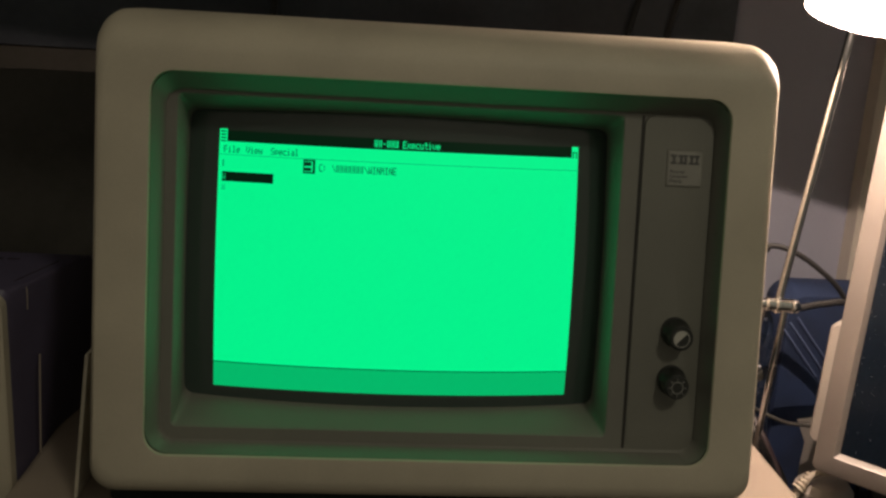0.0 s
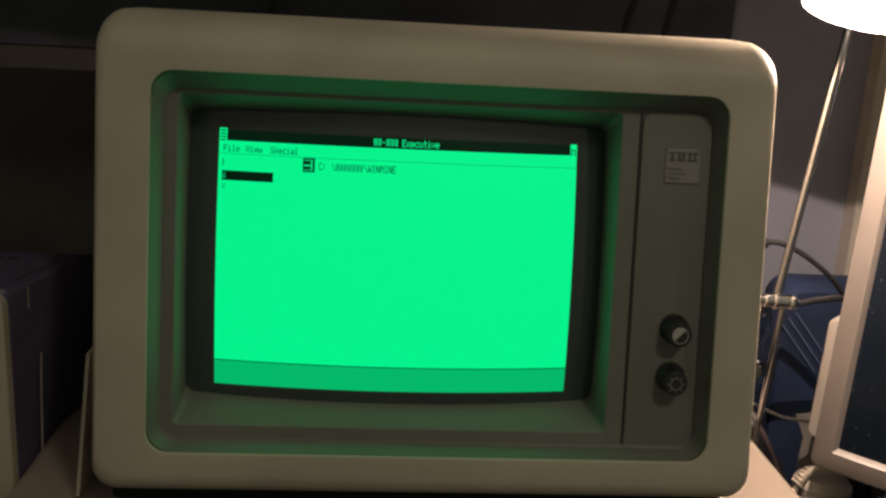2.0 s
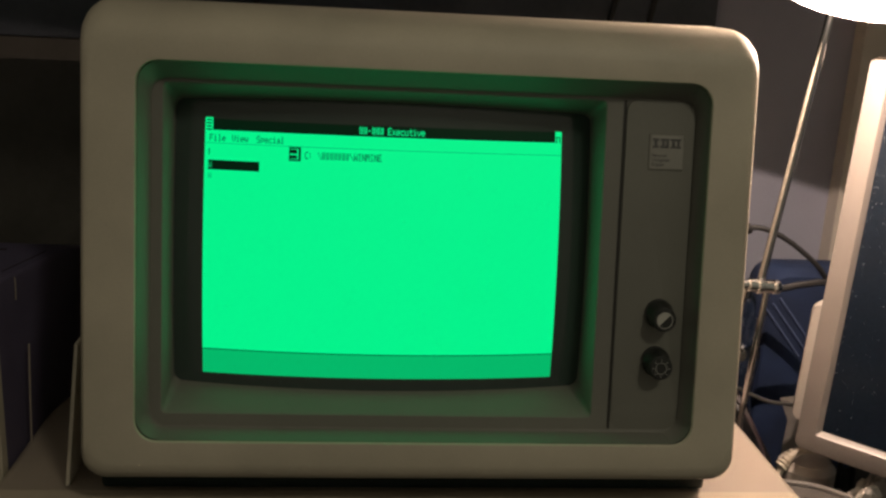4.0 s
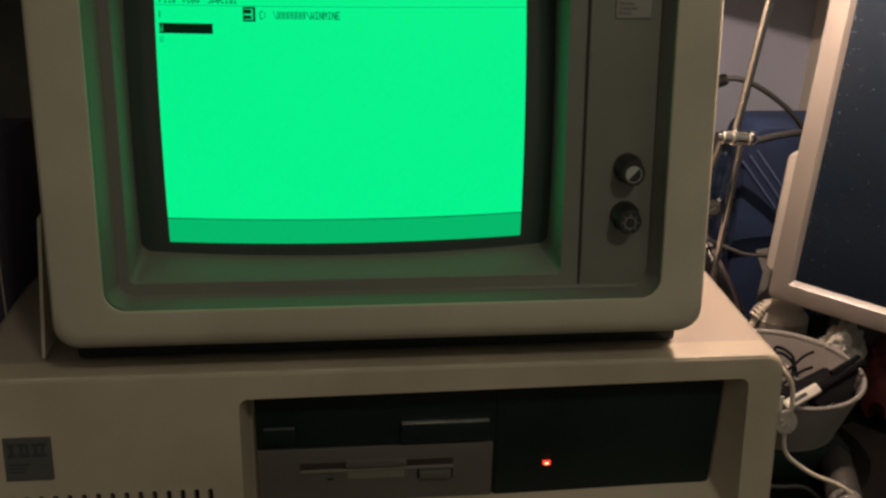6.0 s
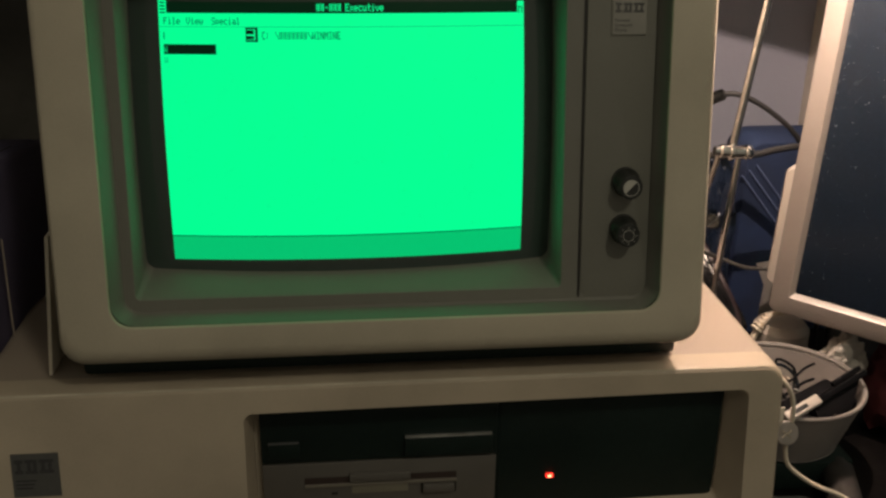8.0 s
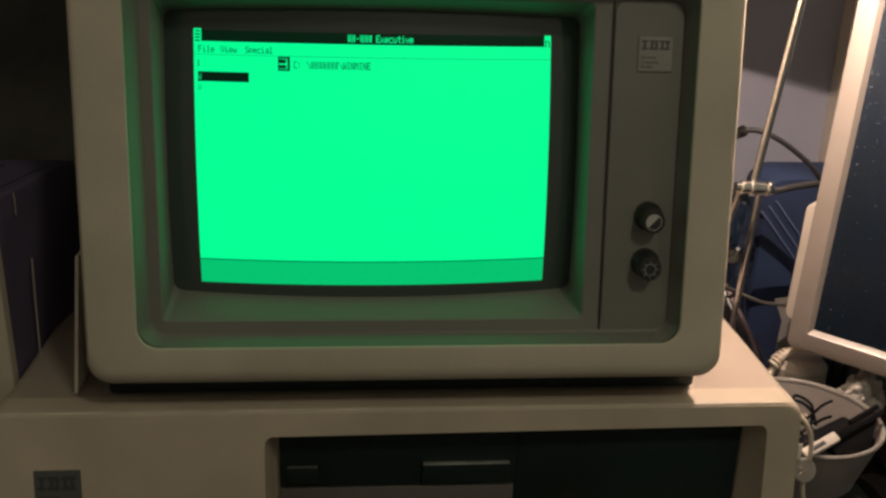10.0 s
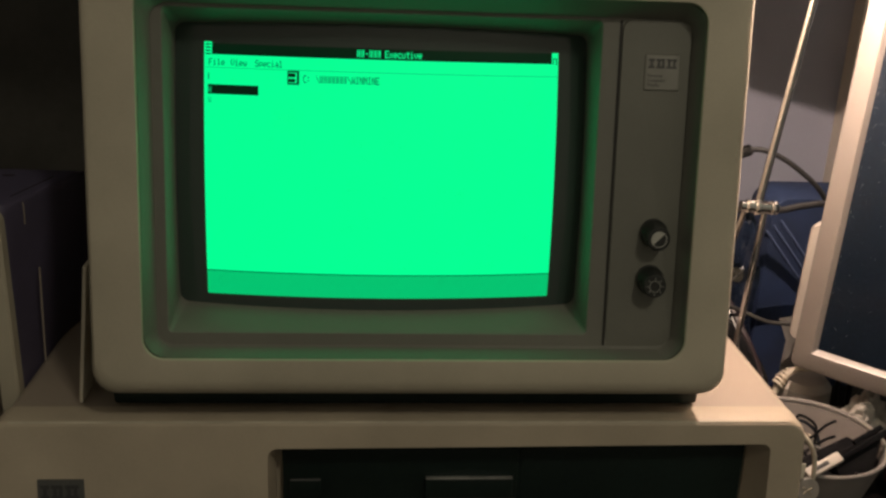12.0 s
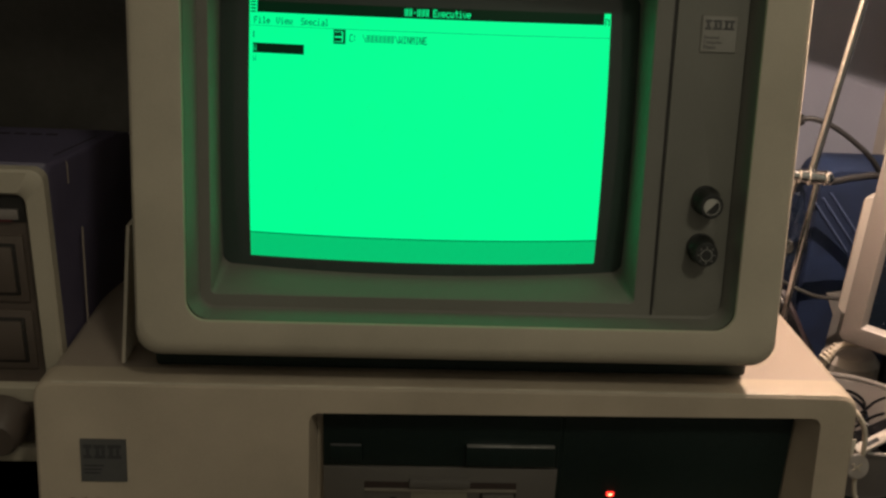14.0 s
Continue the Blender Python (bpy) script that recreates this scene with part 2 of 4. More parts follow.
WALL_Y = 0.55
slab("wall_north", -1.6, 1.6, WALL_Y, WALL_Y + 0.1, -0.74, 2.4, WALL, "grey painted wall behind the desk", "wall")
slab("wall_south", -1.6, 1.6, -2.5, -2.4, -0.74, 2.4, ROOM, "plain painted wall across the room", "wall")
slab("wall_east", 1.6, 1.7, -2.5, WALL_Y + 0.1, -0.74, 2.4, ROOM, "plain painted side wall", "wall")
slab("wall_west", -1.7, -1.6, -2.5, WALL_Y + 0.1, -0.74, 2.4, ROOM, "plain painted side wall", "wall")
slab("floor", -1.7, 1.7, -2.5, WALL_Y + 0.1, -0.80, -0.74, CARPET, "dark carpeted floor under the desk", "floor")
slab("ceiling", -1.7, 1.7, -2.5, WALL_Y + 0.1, 2.4, 2.46, ROOM, "plain painted ceiling", "ceiling")

slab("trim", 0.512, 0.62, WALL_Y - 0.024, WALL_Y - 0.0005, -0.739, 2.399, TRIM, "beige painted upright trim on the wall", "trim")

desk = thing("desk", "dark wooden desk carrying the old computer", "desk", (0, 0.1, -0.74))
part("desktop", box(-1.1, 1.1, -0.32, 0.545, -0.035, 0.0, 0.004), DESKW, desk)
for lx in (-1.05, 1.05):
    for ly in (-0.26, 0.49):
        part("leg", box(lx - 0.03, lx + 0.03, ly - 0.03, ly + 0.03, -0.739, -0.035, 0.003), DESKW, desk)

shelf = thing("wall_shelf", "dark board shelf added over the desk to shade the wall", "shelf", (0, WALL_Y, 0.60))
# unseen board, its depth set to keep the room lamp off the wall
part("board", box(-1.1, 0.62, 0.06, WALL_Y - 0.001, 0.585, 0.605, 0.002), SHELFW, shelf)
part("back_board", box(-1.1, 0.345, WALL_Y - 0.016, WALL_Y - 0.001, 0.375, 0.584, 0.002), SHELFW, shelf)
# added sheet; its dark colour stands for the shaded left part of the wall
part("wall_shade_board", box(-1.1, 0.17, WALL_Y - 0.012, WALL_Y - 0.001, 0.002, 0.3740, 0.002), mat("wall_shade", (0.085, 0.078, 0.068), 0.6, grain=0.15, grain_size=120, stain=0.25), shelf)
for bx in (-0.9, 0.5):
    part("bracket", box(bx - 0.008, bx + 0.008, 0.16, WALL_Y - 0.017, 0.571, 0.584, 0.002), SHELFW, shelf)

for cx, dx in ((-0.147, 0.0), (0.235, -0.02), (0.275, -0.015)):
    c = thing("hanging_cable", "thin black cable hanging down from the dark shelf", "cable", (cx, WALL_Y - 0.03, 0.58), "cables under the shelf")
    part("cord", tube([(cx, WALL_Y - 0.03, 0.586), (cx + 0.004, WALL_Y - 0.032, 0.5), (cx + dx * 0.5, WALL_Y - 0.03, 0.43), (cx + dx, WALL_Y - 0.03, 0.36), (cx + dx * 1.2, WALL_Y - 0.02, 0.2), (cx + dx * 1.3, WALL_Y - 0.02, 0.004)], 0.0035), BLACKRUB, c)

room_lamp = thing("pendant_lamp", "bare warm bulb hanging from the ceiling before the desk", "lamp", (CEIL.x, CEIL.y, 2.4))
part("cord", cyl((CEIL.x, CEIL.y, 2.399), (CEIL.x, CEIL.y, CEIL.z + 0.12), 0.003), BLACKRUB, room_lamp)
part("socket", turned([(0.0, 0.125), (0.012, 0.122), (0.017, 0.110), (0.017, 0.070), (0.013, 0.062), (0.0, 0.062)], CEIL, 24), WHITEP, room_lamp)

# ---- the green-screen monitor ----
LEAN = 0.17


def lean(z):
    return LEAN * (z - 0.190)


monitor = thing("crt_monitor", "beige computer monitor with glowing green screen on the system unit", "monitor", (0, 0.2, 0.143))

shell = loft([
    (-0.1620, 0.1620, 0.1900, 0.4000, 0.012, 0.0015),
    (-0.1626, 0.1626, 0.1894, 0.4006, 0.0125, 0.0002),
    (-0.1640, 0.1640, 0.1880, 0.4020, 0.013, 0.0),
    (-0.1865, 0.1845, 0.1772, 0.4110, 0.014, 0.0),
    (-0.1902, 0.1880, 0.1722, 0.4165, 0.014, 0.0010),
    (-0.1924, 0.1901, 0.1677, 0.4222, 0.014, 0.0045),
    (-0.1936, 0.1913, 0.1644, 0.4265, 0.014, 0.0105),
    (-0.1943, 0.1920, 0.1624, 0.4295, 0.014, 0.0190),
    (-0.1946, 0.1923, 0.1618, 0.4308, 0.014, 0.0270),
    (-0.1946, 0.1923, 0.1618, 0.4308, 0.014, 0.0600),
    (-0.1930, 0.1910, 0.1670, 0.4296, 0.014, 0.0620),
    (-0.1890, 0.1875, 0.1690, 0.4255, 0.018, 0.1000),
    (-0.1650, 0.1650, 0.1690, 0.4100, 0.030, 0.2400),
    (-0.1500, 0.1500, 0.1700, 0.3950, 0.035, 0.3300),
    (-0.1400, 0.1400, 0.1740, 0.3850, 0.035, 0.3380)], lean, cap_last=True)
part("housing", shell, BEIGE, monitor)
# base block, its black standing for the shadow between monitor and system unit
part("base", box(-0.190, 0.187, 0.0300, 0.300, 0.1432, 0.1750, 0.003), BLACK, monitor, "black base filling the shadow gap under the monitor")

# the recessed surround: sloping walls, flat ledge, funnel to the tube
surround = loft([
    (-0.1618, 0.1618, 0.1902, 0.3998, 0.013, 0.0016),
    (-0.1575, 0.1590, 0.1905, 0.3898, 0.010, 0.0165),
    (-0.1568, 0.1583, 0.1915, 0.3888, 0.009, 0.0175)], lean)
loft([(-0.1568, 0.1583, 0.1915, 0.3888, 0.009, 0.0175), (-0.1510, 0.1050, 0.1985, 0.3872, 0.003, 0.0176),
      (-0.1500, 0.1040, 0.1995, 0.3858, 0.003, 0.0190), (-0.1488, 0.1022, 0.2065, 0.3750, 0.006, 0.0470)], lean, bm=surround)
bmesh.ops.remove_doubles(surround, verts=surround.verts, dist=0.0001)
part("surround", surround, BEZEL, monitor, "taupe recessed screen surround")

CXS, CZS = -0.0238, 0.2885


def tube_y(x, z, off=0.0):
    u, w = (x - CXS), (z - CZS)
    return 0.0335 + 0.55 * u * u + 0.75 * w * w + lean(z) - off


def tube_patch(x0, x1, z0, z1, off, nx=2, nz=2, bm=None, bulge=0.0):
    """A patch of the tube's curved face; bulge bows the raster's edges outward."""
    bm = bm or bmesh.new()
    grid = []
    for j in range(nz + 1):
        row = []
        for i in range(nx + 1):
            x, z = x0 + (x1 - x0) * i / nx, z0 + (z1 - z0) * j / nz
            a, b = (x - CXS) / 0.1075, (z - CZS) / 0.0755
            xx, zz = x + bulge * 0.0016 * a * (1 - b * b), z + bulge * 0.0024 * b * (1 - a * a)
            row.append(bm.verts.new((xx, tube_y(xx, zz, off), zz)))
        grid.append(row)
    for j in range(nz):
        for i in range(nx):
            bm.faces.new((grid[j][i], grid[j][i + 1], grid[j + 1][i + 1], grid[j + 1][i]))
    return bm


glass = part("picture_tube", tube_patch(-0.156, 0.109, 0.199, 0.383, 0.0, 24, 18), TUBE, monitor, "dark curved glass picture tube")


def screen_bit(name, x0, x1, z0, z1, material, off=0.0008, nx=2, nz=1, label=""):
    return part(name, tube_patch(x0, x1, z0, z1, off, nx, nz, bulge=0.15), material, glass, label)


# raster: bright field, title bar, menu strip, status strip
RX0, RX1, RZ0, RZ1 = -0.1310, 0.0838, 0.2130, 0.3640
TZ = 0.3577
screen_bit("screen_field", RX0, RX1, 0.2280, TZ, GREEN, 0.0006, 30, 20, "bright green screen field")
screen_bit("status_strip", RX0, RX1, RZ0, 0.2280, GREENDIM, 0.0006, 30, 3, "darker green status strip")
screen_bit("strip_line", RX0, RX1, 0.2278, 0.2284, GREENOFF, 0.0009, 30, 1)
screen_bit("title_bar", RX0 + 0.0045, RX1 - 0.0040, TZ, RZ1, GREENOFF, 0.0006, 30, 2, "black title bar")
screen_bit("system_box", RX0, RX0 + 0.0045, TZ, RZ1 + 0.0008, GREEN, 0.0006, 2, 2)
for k in range(4):
    screen_bit("system_line", RX0 + 0.0008, RX0 + 0.0038, 0.3576 + k * 0.0018, 0.3584 + k * 0.0018, GREENOFF)
screen_bit("size_box", RX1 - 0.0040, RX1, TZ, RZ1 + 0.0002, GREEN, 0.0006, 2, 2)
screen_bit("size_mark", RX1 - 0.0034, RX1 - 0.0028, 0.3574, 0.3614, GREENOFF)
screen_bit("size_mark", RX1 - 0.0014, RX1 - 0.0008, 0.3574, 0.3608, GREENOFF)
screen_bit("size_mark", RX1 - 0.0028, RX1 - 0.0008, 0.3606, 0.3611, GREENOFF)
screen_bit("menu_line", RX0, RX1, 0.3501, 0.3505, GREENDIM, 0.0009, 30, 1)
screen_bit("selection_bar", -0.1288, -0.0985, 0.3350, 0.3406, GREENOFF, 0.0009, 6, 2, "black selection bar")
screen_bit("drive_icon", -0.0812, -0.0742, 0.3420, 0.3500, GREENOFF, 0.0009, 3, 3)
screen_bit("drive_slot", -0.0806, -0.0758, 0.3454, 0.3463, GREEN, 0.0011)
screen_bit("drive_slot", -0.0764, -0.0756, 0.3430, 0.3490, GREEN, 0.0011)
screen_bit("drive_slot", -0.0806, -0.0758, 0.3430, 0.3434, GREEN, 0.0011)
screen_bit("drive_slot", -0.0806, -0.0758, 0.3486, 0.3490, GREEN, 0.0011)


# dot-matrix letters, seven rows of dots from the top
DOTS = {
    "E": "#####/#..../#..../####./#..../#..../#####", "F": "#####/#..../#..../####./#..../#..../#....",
    "V": "#...#/#...#/#...#/#...#/#...#/.#.#./..#..", "S": ".####/#..../#..../.###./....#/....#/####.",
    "C": ".####/#..../#..../#..../#..../#..../.####", "W": "#...#/#...#/#...#/#.#.#/#.#.#/##.##/#...#",
    "I": ".###./..#../..#../..#../..#../..#../.###.", "N": "#...#/##..#/##..#/#.#.#/#..##/#..##/#...#",
    "M": "#...#/##.##/#.#.#/#.#.#/#...#/#...#/#...#", "x": "...../...../#...#/.#.#./..#../.#.#./#...#",
    "e": "...../...../.###./#...#/#####/#..../.###.", "c": "...../...../.####/#..../#..../#..../.####",
    "u": "...../...../#...#/#...#/#...#/#...#/.####", "t": "..#../..#../.####/..#../..#../..#../...##",
    "i": "..#../...../.##../..#../..#../..#../.###.", "v": "...../...../#...#/#...#/#...#/.#.#./..#..",
    "l": ".##../..#../..#../..#../..#../..#../.###.", "w": "...../...../#...#/#...#/#.#.#/#.#.#/.#.#.",
    "p": "...../...../####./#...#/#...#/####./#....", "a": "...../...../.###./....#/.####/#...#/.####",
    ":": "...../..#../..#../...../..#../..#../.....", "\\": "#..../#..../.#.../..#../...#./....#/....#"}


def screen_text(body, x, z, width, height, material, off=0.0013):
    """Screen letters built of dots, narrow and tall, one part a word."""
    bm = bmesh.new()
    pitch = width / len(body)
    dot, row = pitch / 6, height / 7
    for k, letter in enumerate(body):
        for j, line in enumerate(DOTS[letter].split("/")):
            za = z + height - (j + 1) * row
            i = 0
            while i < 5:
                run = len(line[i:]) - len(line[i:].lstrip("#"))
                if run:
                    xa = x + k * pitch + i * dot
                    tube_patch(xa, xa + (run + 0.25) * dot, za, za + row * 1.02, off, 1, 1, bm, 0.15)
                i += max(run, 1)
    return part("screen_text", bm, material, glass, smooth=False)


def letter_bars(x, z, pitch, height, count, material, gaps=()):
    """Plain bars where a maker's word stands."""
    for k in range(count):
        if k in gaps:
            screen_bit("text_bar", x + k * pitch + 0.0003, x + k * pitch + pitch * 0.75, z + height * 0.42, z + height * 0.56, material, 0.0010)
        else:
            screen_bit("text_bar", x + k * pitch + 0.0002, x + k * pitch + pitch * 0.28, z, z + height, material, 0.0010)
            screen_bit("text_bar", x + k * pitch + pitch * 0.50, x + k * pitch + pitch * 0.78, z, z + height, material, 0.0010)


letter_bars(-0.0400, 0.3590, 0.00246, 0.0041, 6, GREEN, (2,))
screen_text("Executive", -0.0230, 0.3590, 0.0225, 0.0041, GREEN)
screen_text("File", -0.1282, 0.3516, 0.0098, 0.0038, GREENGREY)
screen_text("View", -0.1150, 0.3516, 0.0098, 0.0038, GREENGREY)
screen_text("Special", -0.1005, 0.3516, 0.0165, 0.0038, GREENGREY)
screen_text("C:", -0.0718, 0.3435, 0.0042, 0.0042, GREENGREY)
screen_text("\\", -0.0640, 0.3435, 0.0020, 0.0042, GREENGREY)
letter_bars(-0.0620, 0.3435, 0.00236, 0.0041, 7, GREENGREY)
screen_text("\\WINMINE", -0.0452, 0.3435, 0.0192, 0.0042, GREENGREY)
screen_text("W", -0.1286, 0.3360, 0.0022, 0.0036, GREENDIM, 0.0012)
screen_text("W", -0.1286, 0.3300, 0.0022, 0.0036, GREENDIM)
screen_bit("text_bar", -0.1286, -0.1280, 0.3434, 0.3472, GREENGREY, 0.0010)

# control panel with maker's plate and two knobs
panel = loft([(0.1165, 0.1582, 0.1912, 0.3885, 0.006, 0.0177), (0.1166, 0.1581, 0.1990, 0.3883, 0.006, 0.0164),
              (0.1169, 0.1578, 0.2060, 0.3880, 0.006, 0.0160)], lean, cap_last=True)
cpanel = part("control_panel", panel, BEZEL, monitor, "taupe control panel")
groove = loft([(0.1150, 0.1164, 0.1922, 0.3878, 0.0005, 0.0173), (0.1150, 0.1164, 0.1922, 0.3878, 0.0005, 0.0171)], lean, cap_first=True, cap_last=True)
part("groove", groove, DARKSLOT, cpanel)


def face_place(off):
    return lambda x, z: Vector((x, off + lean(z), z))


badge = loft([(0.1312, 0.1517, 0.3488, 0.3688, 0.0006, 0.0160), (0.1312, 0.1517, 0.3488, 0.3688, 0.0006, 0.0153),
              (0.1315, 0.1514, 0.3491, 0.3685, 0.0005, 0.0150)], lean, cap_last=True)
badge = part("maker_plate", badge, PLATE, cpanel, "small silver maker's plate")
edge = loft([(0.1305, 0.1524, 0.3481, 0.3695, 0.0008, 0.0159), (0.1307, 0.1522, 0.3483, 0.3693, 0.0008, 0.0155)], lean, cap_last=True)
part("plate_edge", edge, BEZEL, cpanel)


def flat_rects(rects, place):
    bm = bmesh.new()
    for x0, x1, z0, z1 in rects:
        bm.faces.new([bm.verts.new(place(x, z)) for x, z in ((x0, z0), (x1, z0), (x1, z1), (x0, z1))])
    return bm


def emblem(x, z, w, h, place):
    """The maker's mark as plain slabs, cut by thin lines."""
    rects = []
    for k in range(8):
        za, zb = z + h * k / 8, z + h * (k + 0.68) / 8
        serif = k in (0, 1, 6, 7)
        cols = [(0.00, 0.22), (0.27, 0.58), (0.63, 1.0)] if serif else [(0.06, 0.16), (0.32, 0.42), (0.47, 0.57), (0.68, 0.78), (0.86, 0.95)]
        rects += [(x + w * a, x + w * b, za, zb) for a, b in cols]
    return flat_rects(rects, place)


part("plate_mark", emblem(0.1326, 0.3613, 0.0172, 0.0056, face_place(0.0148)), INK, cpanel)
for k, word in enumerate(("Personal", "Computer", "Display")):
    wbm = text_bm(word, 0.0026, lambda a, b, k=k: Vector((0.1324 + a, 0.0148 + lean(0.3562 - k * 0.0027 + b), 0.3562 - k * 0.0027 + b)))
    part("plate_word", wbm, INK, cpanel)


def knob(x, z, kind):
    k = bmesh.new()
    n = 28
    prev = None
    for r, off in ((0.0086, 0.0160), (0.0086, 0.0130), (0.0074, 0.0118), (0.0070, 0.0035), (0.0064, 0.0028), (0.0001, 0.0028)):
        ring = []
        for i in range(n):
            rr = r + (0.00022 if (i % 2 and 0.003 < off < 0.012) else 0)
            zz = z + math.sin(i * math.tau / n) * rr
            ring.append(k.verts.new((x + math.cos(i * math.tau / n) * rr, off + lean(z) + LEAN * (zz - z), zz)))
        if prev:
            for i in range(n):
                k.faces.new((prev[i], prev[(i + 1) % n], ring[(i + 1) % n], ring[i]))
        prev = ring
    ob = part("knob", k, KNOB, cpanel, "black %s knob with a white symbol" % kind)
    m = bmesh.new()
    at = face_place(0.0026)
    if kind == "contrast":
        vs = [m.verts.new(at(x + math.cos(radians(a)) * 0.0048, z + math.sin(radians(a)) * 0.0048)) for a in range(45, 226, 12)]
        m.faces.new(vs)
        r0, r1 = 0.0045, 0.0049
    else:
        r0, r1 = 0.0032, 0.00352
        for i in range(8):
            a = i * math.tau / 8
            d, s = Vector((math.cos(a), math.sin(a))), Vector((-math.sin(a), math.cos(a))) * 0.00016
            p, q = d * 0.0043, d * 0.0054
            m.faces.new([m.verts.new(at(x + w.x, z + w.y)) for w in (p + s, q + s, q - s, p - s)])
    for i in range(32):
        a, b = i * math.tau / 32, (i + 1) * math.tau / 32
        m.faces.new([m.verts.new(at(x + math.cos(c) * r, z + math.sin(c) * r)) for c, r in ((a, r0), (a, r1), (b, r1), (b, r0))])
    part("symbol", m, MARK, cpanel)


knob(0.1425, 0.2635, "contrast")
knob(0.1420, 0.2350, "brightness")

# ---- the system unit ----
PX0, PX1 = -0.2600, 0.2548
PLEAN = 0.15


def plean(z):
    return PLEAN * (z - 0.140)


unit = thing("system_unit", "wide beige desktop computer with two drive bays under the monitor", "computer", (0, 0.2, 0.0))
FY = 0.010
cover = loft([(PX0 + 0.004, PX1 - 0.002, 0.010, 0.1415, 0.008, 0.0305), (PX0 + 0.004, PX1 - 0.002, 0.010, 0.1415, 0.008, 0.42)], None, True, True)
part("steel_cover", cover, CASE, unit, "beige painted steel cover")
for fx in (-0.22, 0.22):
    for fy in (0.06, 0.38):
        part("foot", cyl((fx, fy, 0.0), (fx, fy, 0.0102), 0.012), BLACKRUB, unit)
front = loft([(PX0, PX1, 0.006, 0.1420, 0.0115, 0.0300), (PX0, PX1, 0.006, 0.1420, 0.0115, 0.0290)], None, True)
n_front = [(PX0, PX1, 0.006, 0.1420, 0.0115, 0.0290), (PX0, PX1, 0.006, 0.1420, 0.0115, FY + 0.0035),
           (PX0 + 0.0006, PX1 - 0.0006, 0.0066, 0.1414, 0.0115, FY + 0.0014), (PX0 + 0.002, PX1 - 0.002, 0.008, 0.1400, 0.0115, FY + 0.0002),
           (PX0 + 0.0032, PX1 - 0.0032, 0.0092, 0.1388, 0.0115, FY)]


def front_ring(ring, ease):
    x0, x1, z0, z1, r, y = ring
    return [(x, y + plean(z) * ease, z) for x, z in rrect(x0, x1, z0, z1, r)]


prev = None
for ring, ease in zip(n_front, (0, 1, 1, 1, 1)):
    vs = [front.verts.new(p) for p in front_ring(ring, ease)]
    if prev:
        for k in range(len(vs)):
            front.faces.new((prev[k], prev[(k + 1) % len(vs)], vs[(k + 1) % len(vs)], vs[k]))
    prev = vs
BAY = (-0.0922, 0.2315, 0.0170, 0.1248)
bay_loop = [(x, z + (-0.0004 + 0.0022 * (x - BAY[0]) / (BAY[1] - BAY[0]) if z > 0.08 else 0.0)) for x, z in rrect(*BAY, 0.006)]
slots = [(-0.1122 - 0.00845 * k, 0.0016) for k in range(16)]
slot_loops = [[(x - w, 0.0270), (x + w, 0.0270), (x + w, 0.0652), (x + 0.0008, 0.0662), (x - 0.0008, 0.0662), (x - w, 0.0652)] for x, w in slots]
outer_loop = rrect(*n_front[-1][:5])
plate_holes(outer_loop, [bay_loop] + slot_loops, lambda x, z: FY + plean(z), front)
# walls of the bay and of the slots
for loop, depth in [(bay_loop, None)] + [(s, 0.012) for s in slot_loops]:
    a = [front.verts.new((x, FY + plean(z), z)) for x, z in loop]
    if depth is None:
        b = []
        for x, z in loop:
            u = (x - BAY[0]) / (BAY[1] - BAY[0])
            w = (z - BAY[2]) / (BAY[3] - BAY[2])
            b.append(front.verts.new((-0.0890 + u * (0.2235 + 0.0890), 0.0280, 0.0290 + 0.0058 * u * (1 - w) + w * (0.1225 - 0.0290))))
    else:
        b = [front.verts.new((x, FY + plean(z) + depth, z)) for x, z in loop]
    for k in range(len(a)):
        front.faces.new((a[k], a[(k + 1) % len(a)], b[(k + 1) % len(a)], b[k]))
bmesh.ops.remove_doubles(front, verts=front.verts, dist=0.00005)
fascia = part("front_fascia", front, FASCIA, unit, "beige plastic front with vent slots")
# lighter thin tube paints the highlight along the fascia's top edge
part("edge_highlight", tube([(PX0 + 0.012, FY + 0.0016, 0.1411), (0.0, FY + 0.0016, 0.1411), (PX1 - 0.012, FY + 0.0016, 0.1411)], 0.0007, 6, 2), mat("highlight_pale", (0.66, 0.60, 0.48), 0.4, grain=0.1, stain=0.25, stain_size=30), fascia)
part("vent_backing", box(-0.245, -0.104, 0.0275, 0.0285, 0.02, 0.0668), DARKSLOT, fascia)

pb = loft([(-0.2322, -0.2042, 0.0775, 0.1055, 0.0005, 0.0100), (-0.2322, -0.2042, 0.0775, 0.1055, 0.0005, 0.0092)], lambda z: plean(z), cap_last=True)
pbadge = part("maker_plate", pb, PLATEDK, fascia, "dark metal maker's plate")


def pc_place(off):
    return lambda x, z: Vector((x, off + plean(z), z))


part("plate_mark", emblem(-0.2302, 0.0930, 0.0230, 0.0092, pc_place(0.0089)), INK, fascia)
part("plate_mark", flat_rects([(-0.2302, -0.2180, 0.0878, 0.0887), (-0.2302, -0.2195, 0.0854, 0.0863), (-0.2302, -0.2205, 0.0830, 0.0839)], pc_place(0.0089)), INK, fascia)

# lower floppy drive
DY = 0.0245
fl = thing("floppy_drive", "grey half-height floppy drive in the system unit", "disk drive", (0, 0.03, 0.03))
F0, F1, FZ0, FZ1 = -0.0850, 0.0695, 0.0295, 0.0722
face = box(F0, F1, DY, 0.0285, FZ0, FZ1, 0.0006)
part("faceplate", face, GREYDRV, fl)
part("disk_slot", box(-0.0580, 0.0430, DY - 0.0002, DY + 0.001, 0.0562, 0.0612), mat("slot_brown", (0.045, 0.030, 0.026), 0.6), fl)
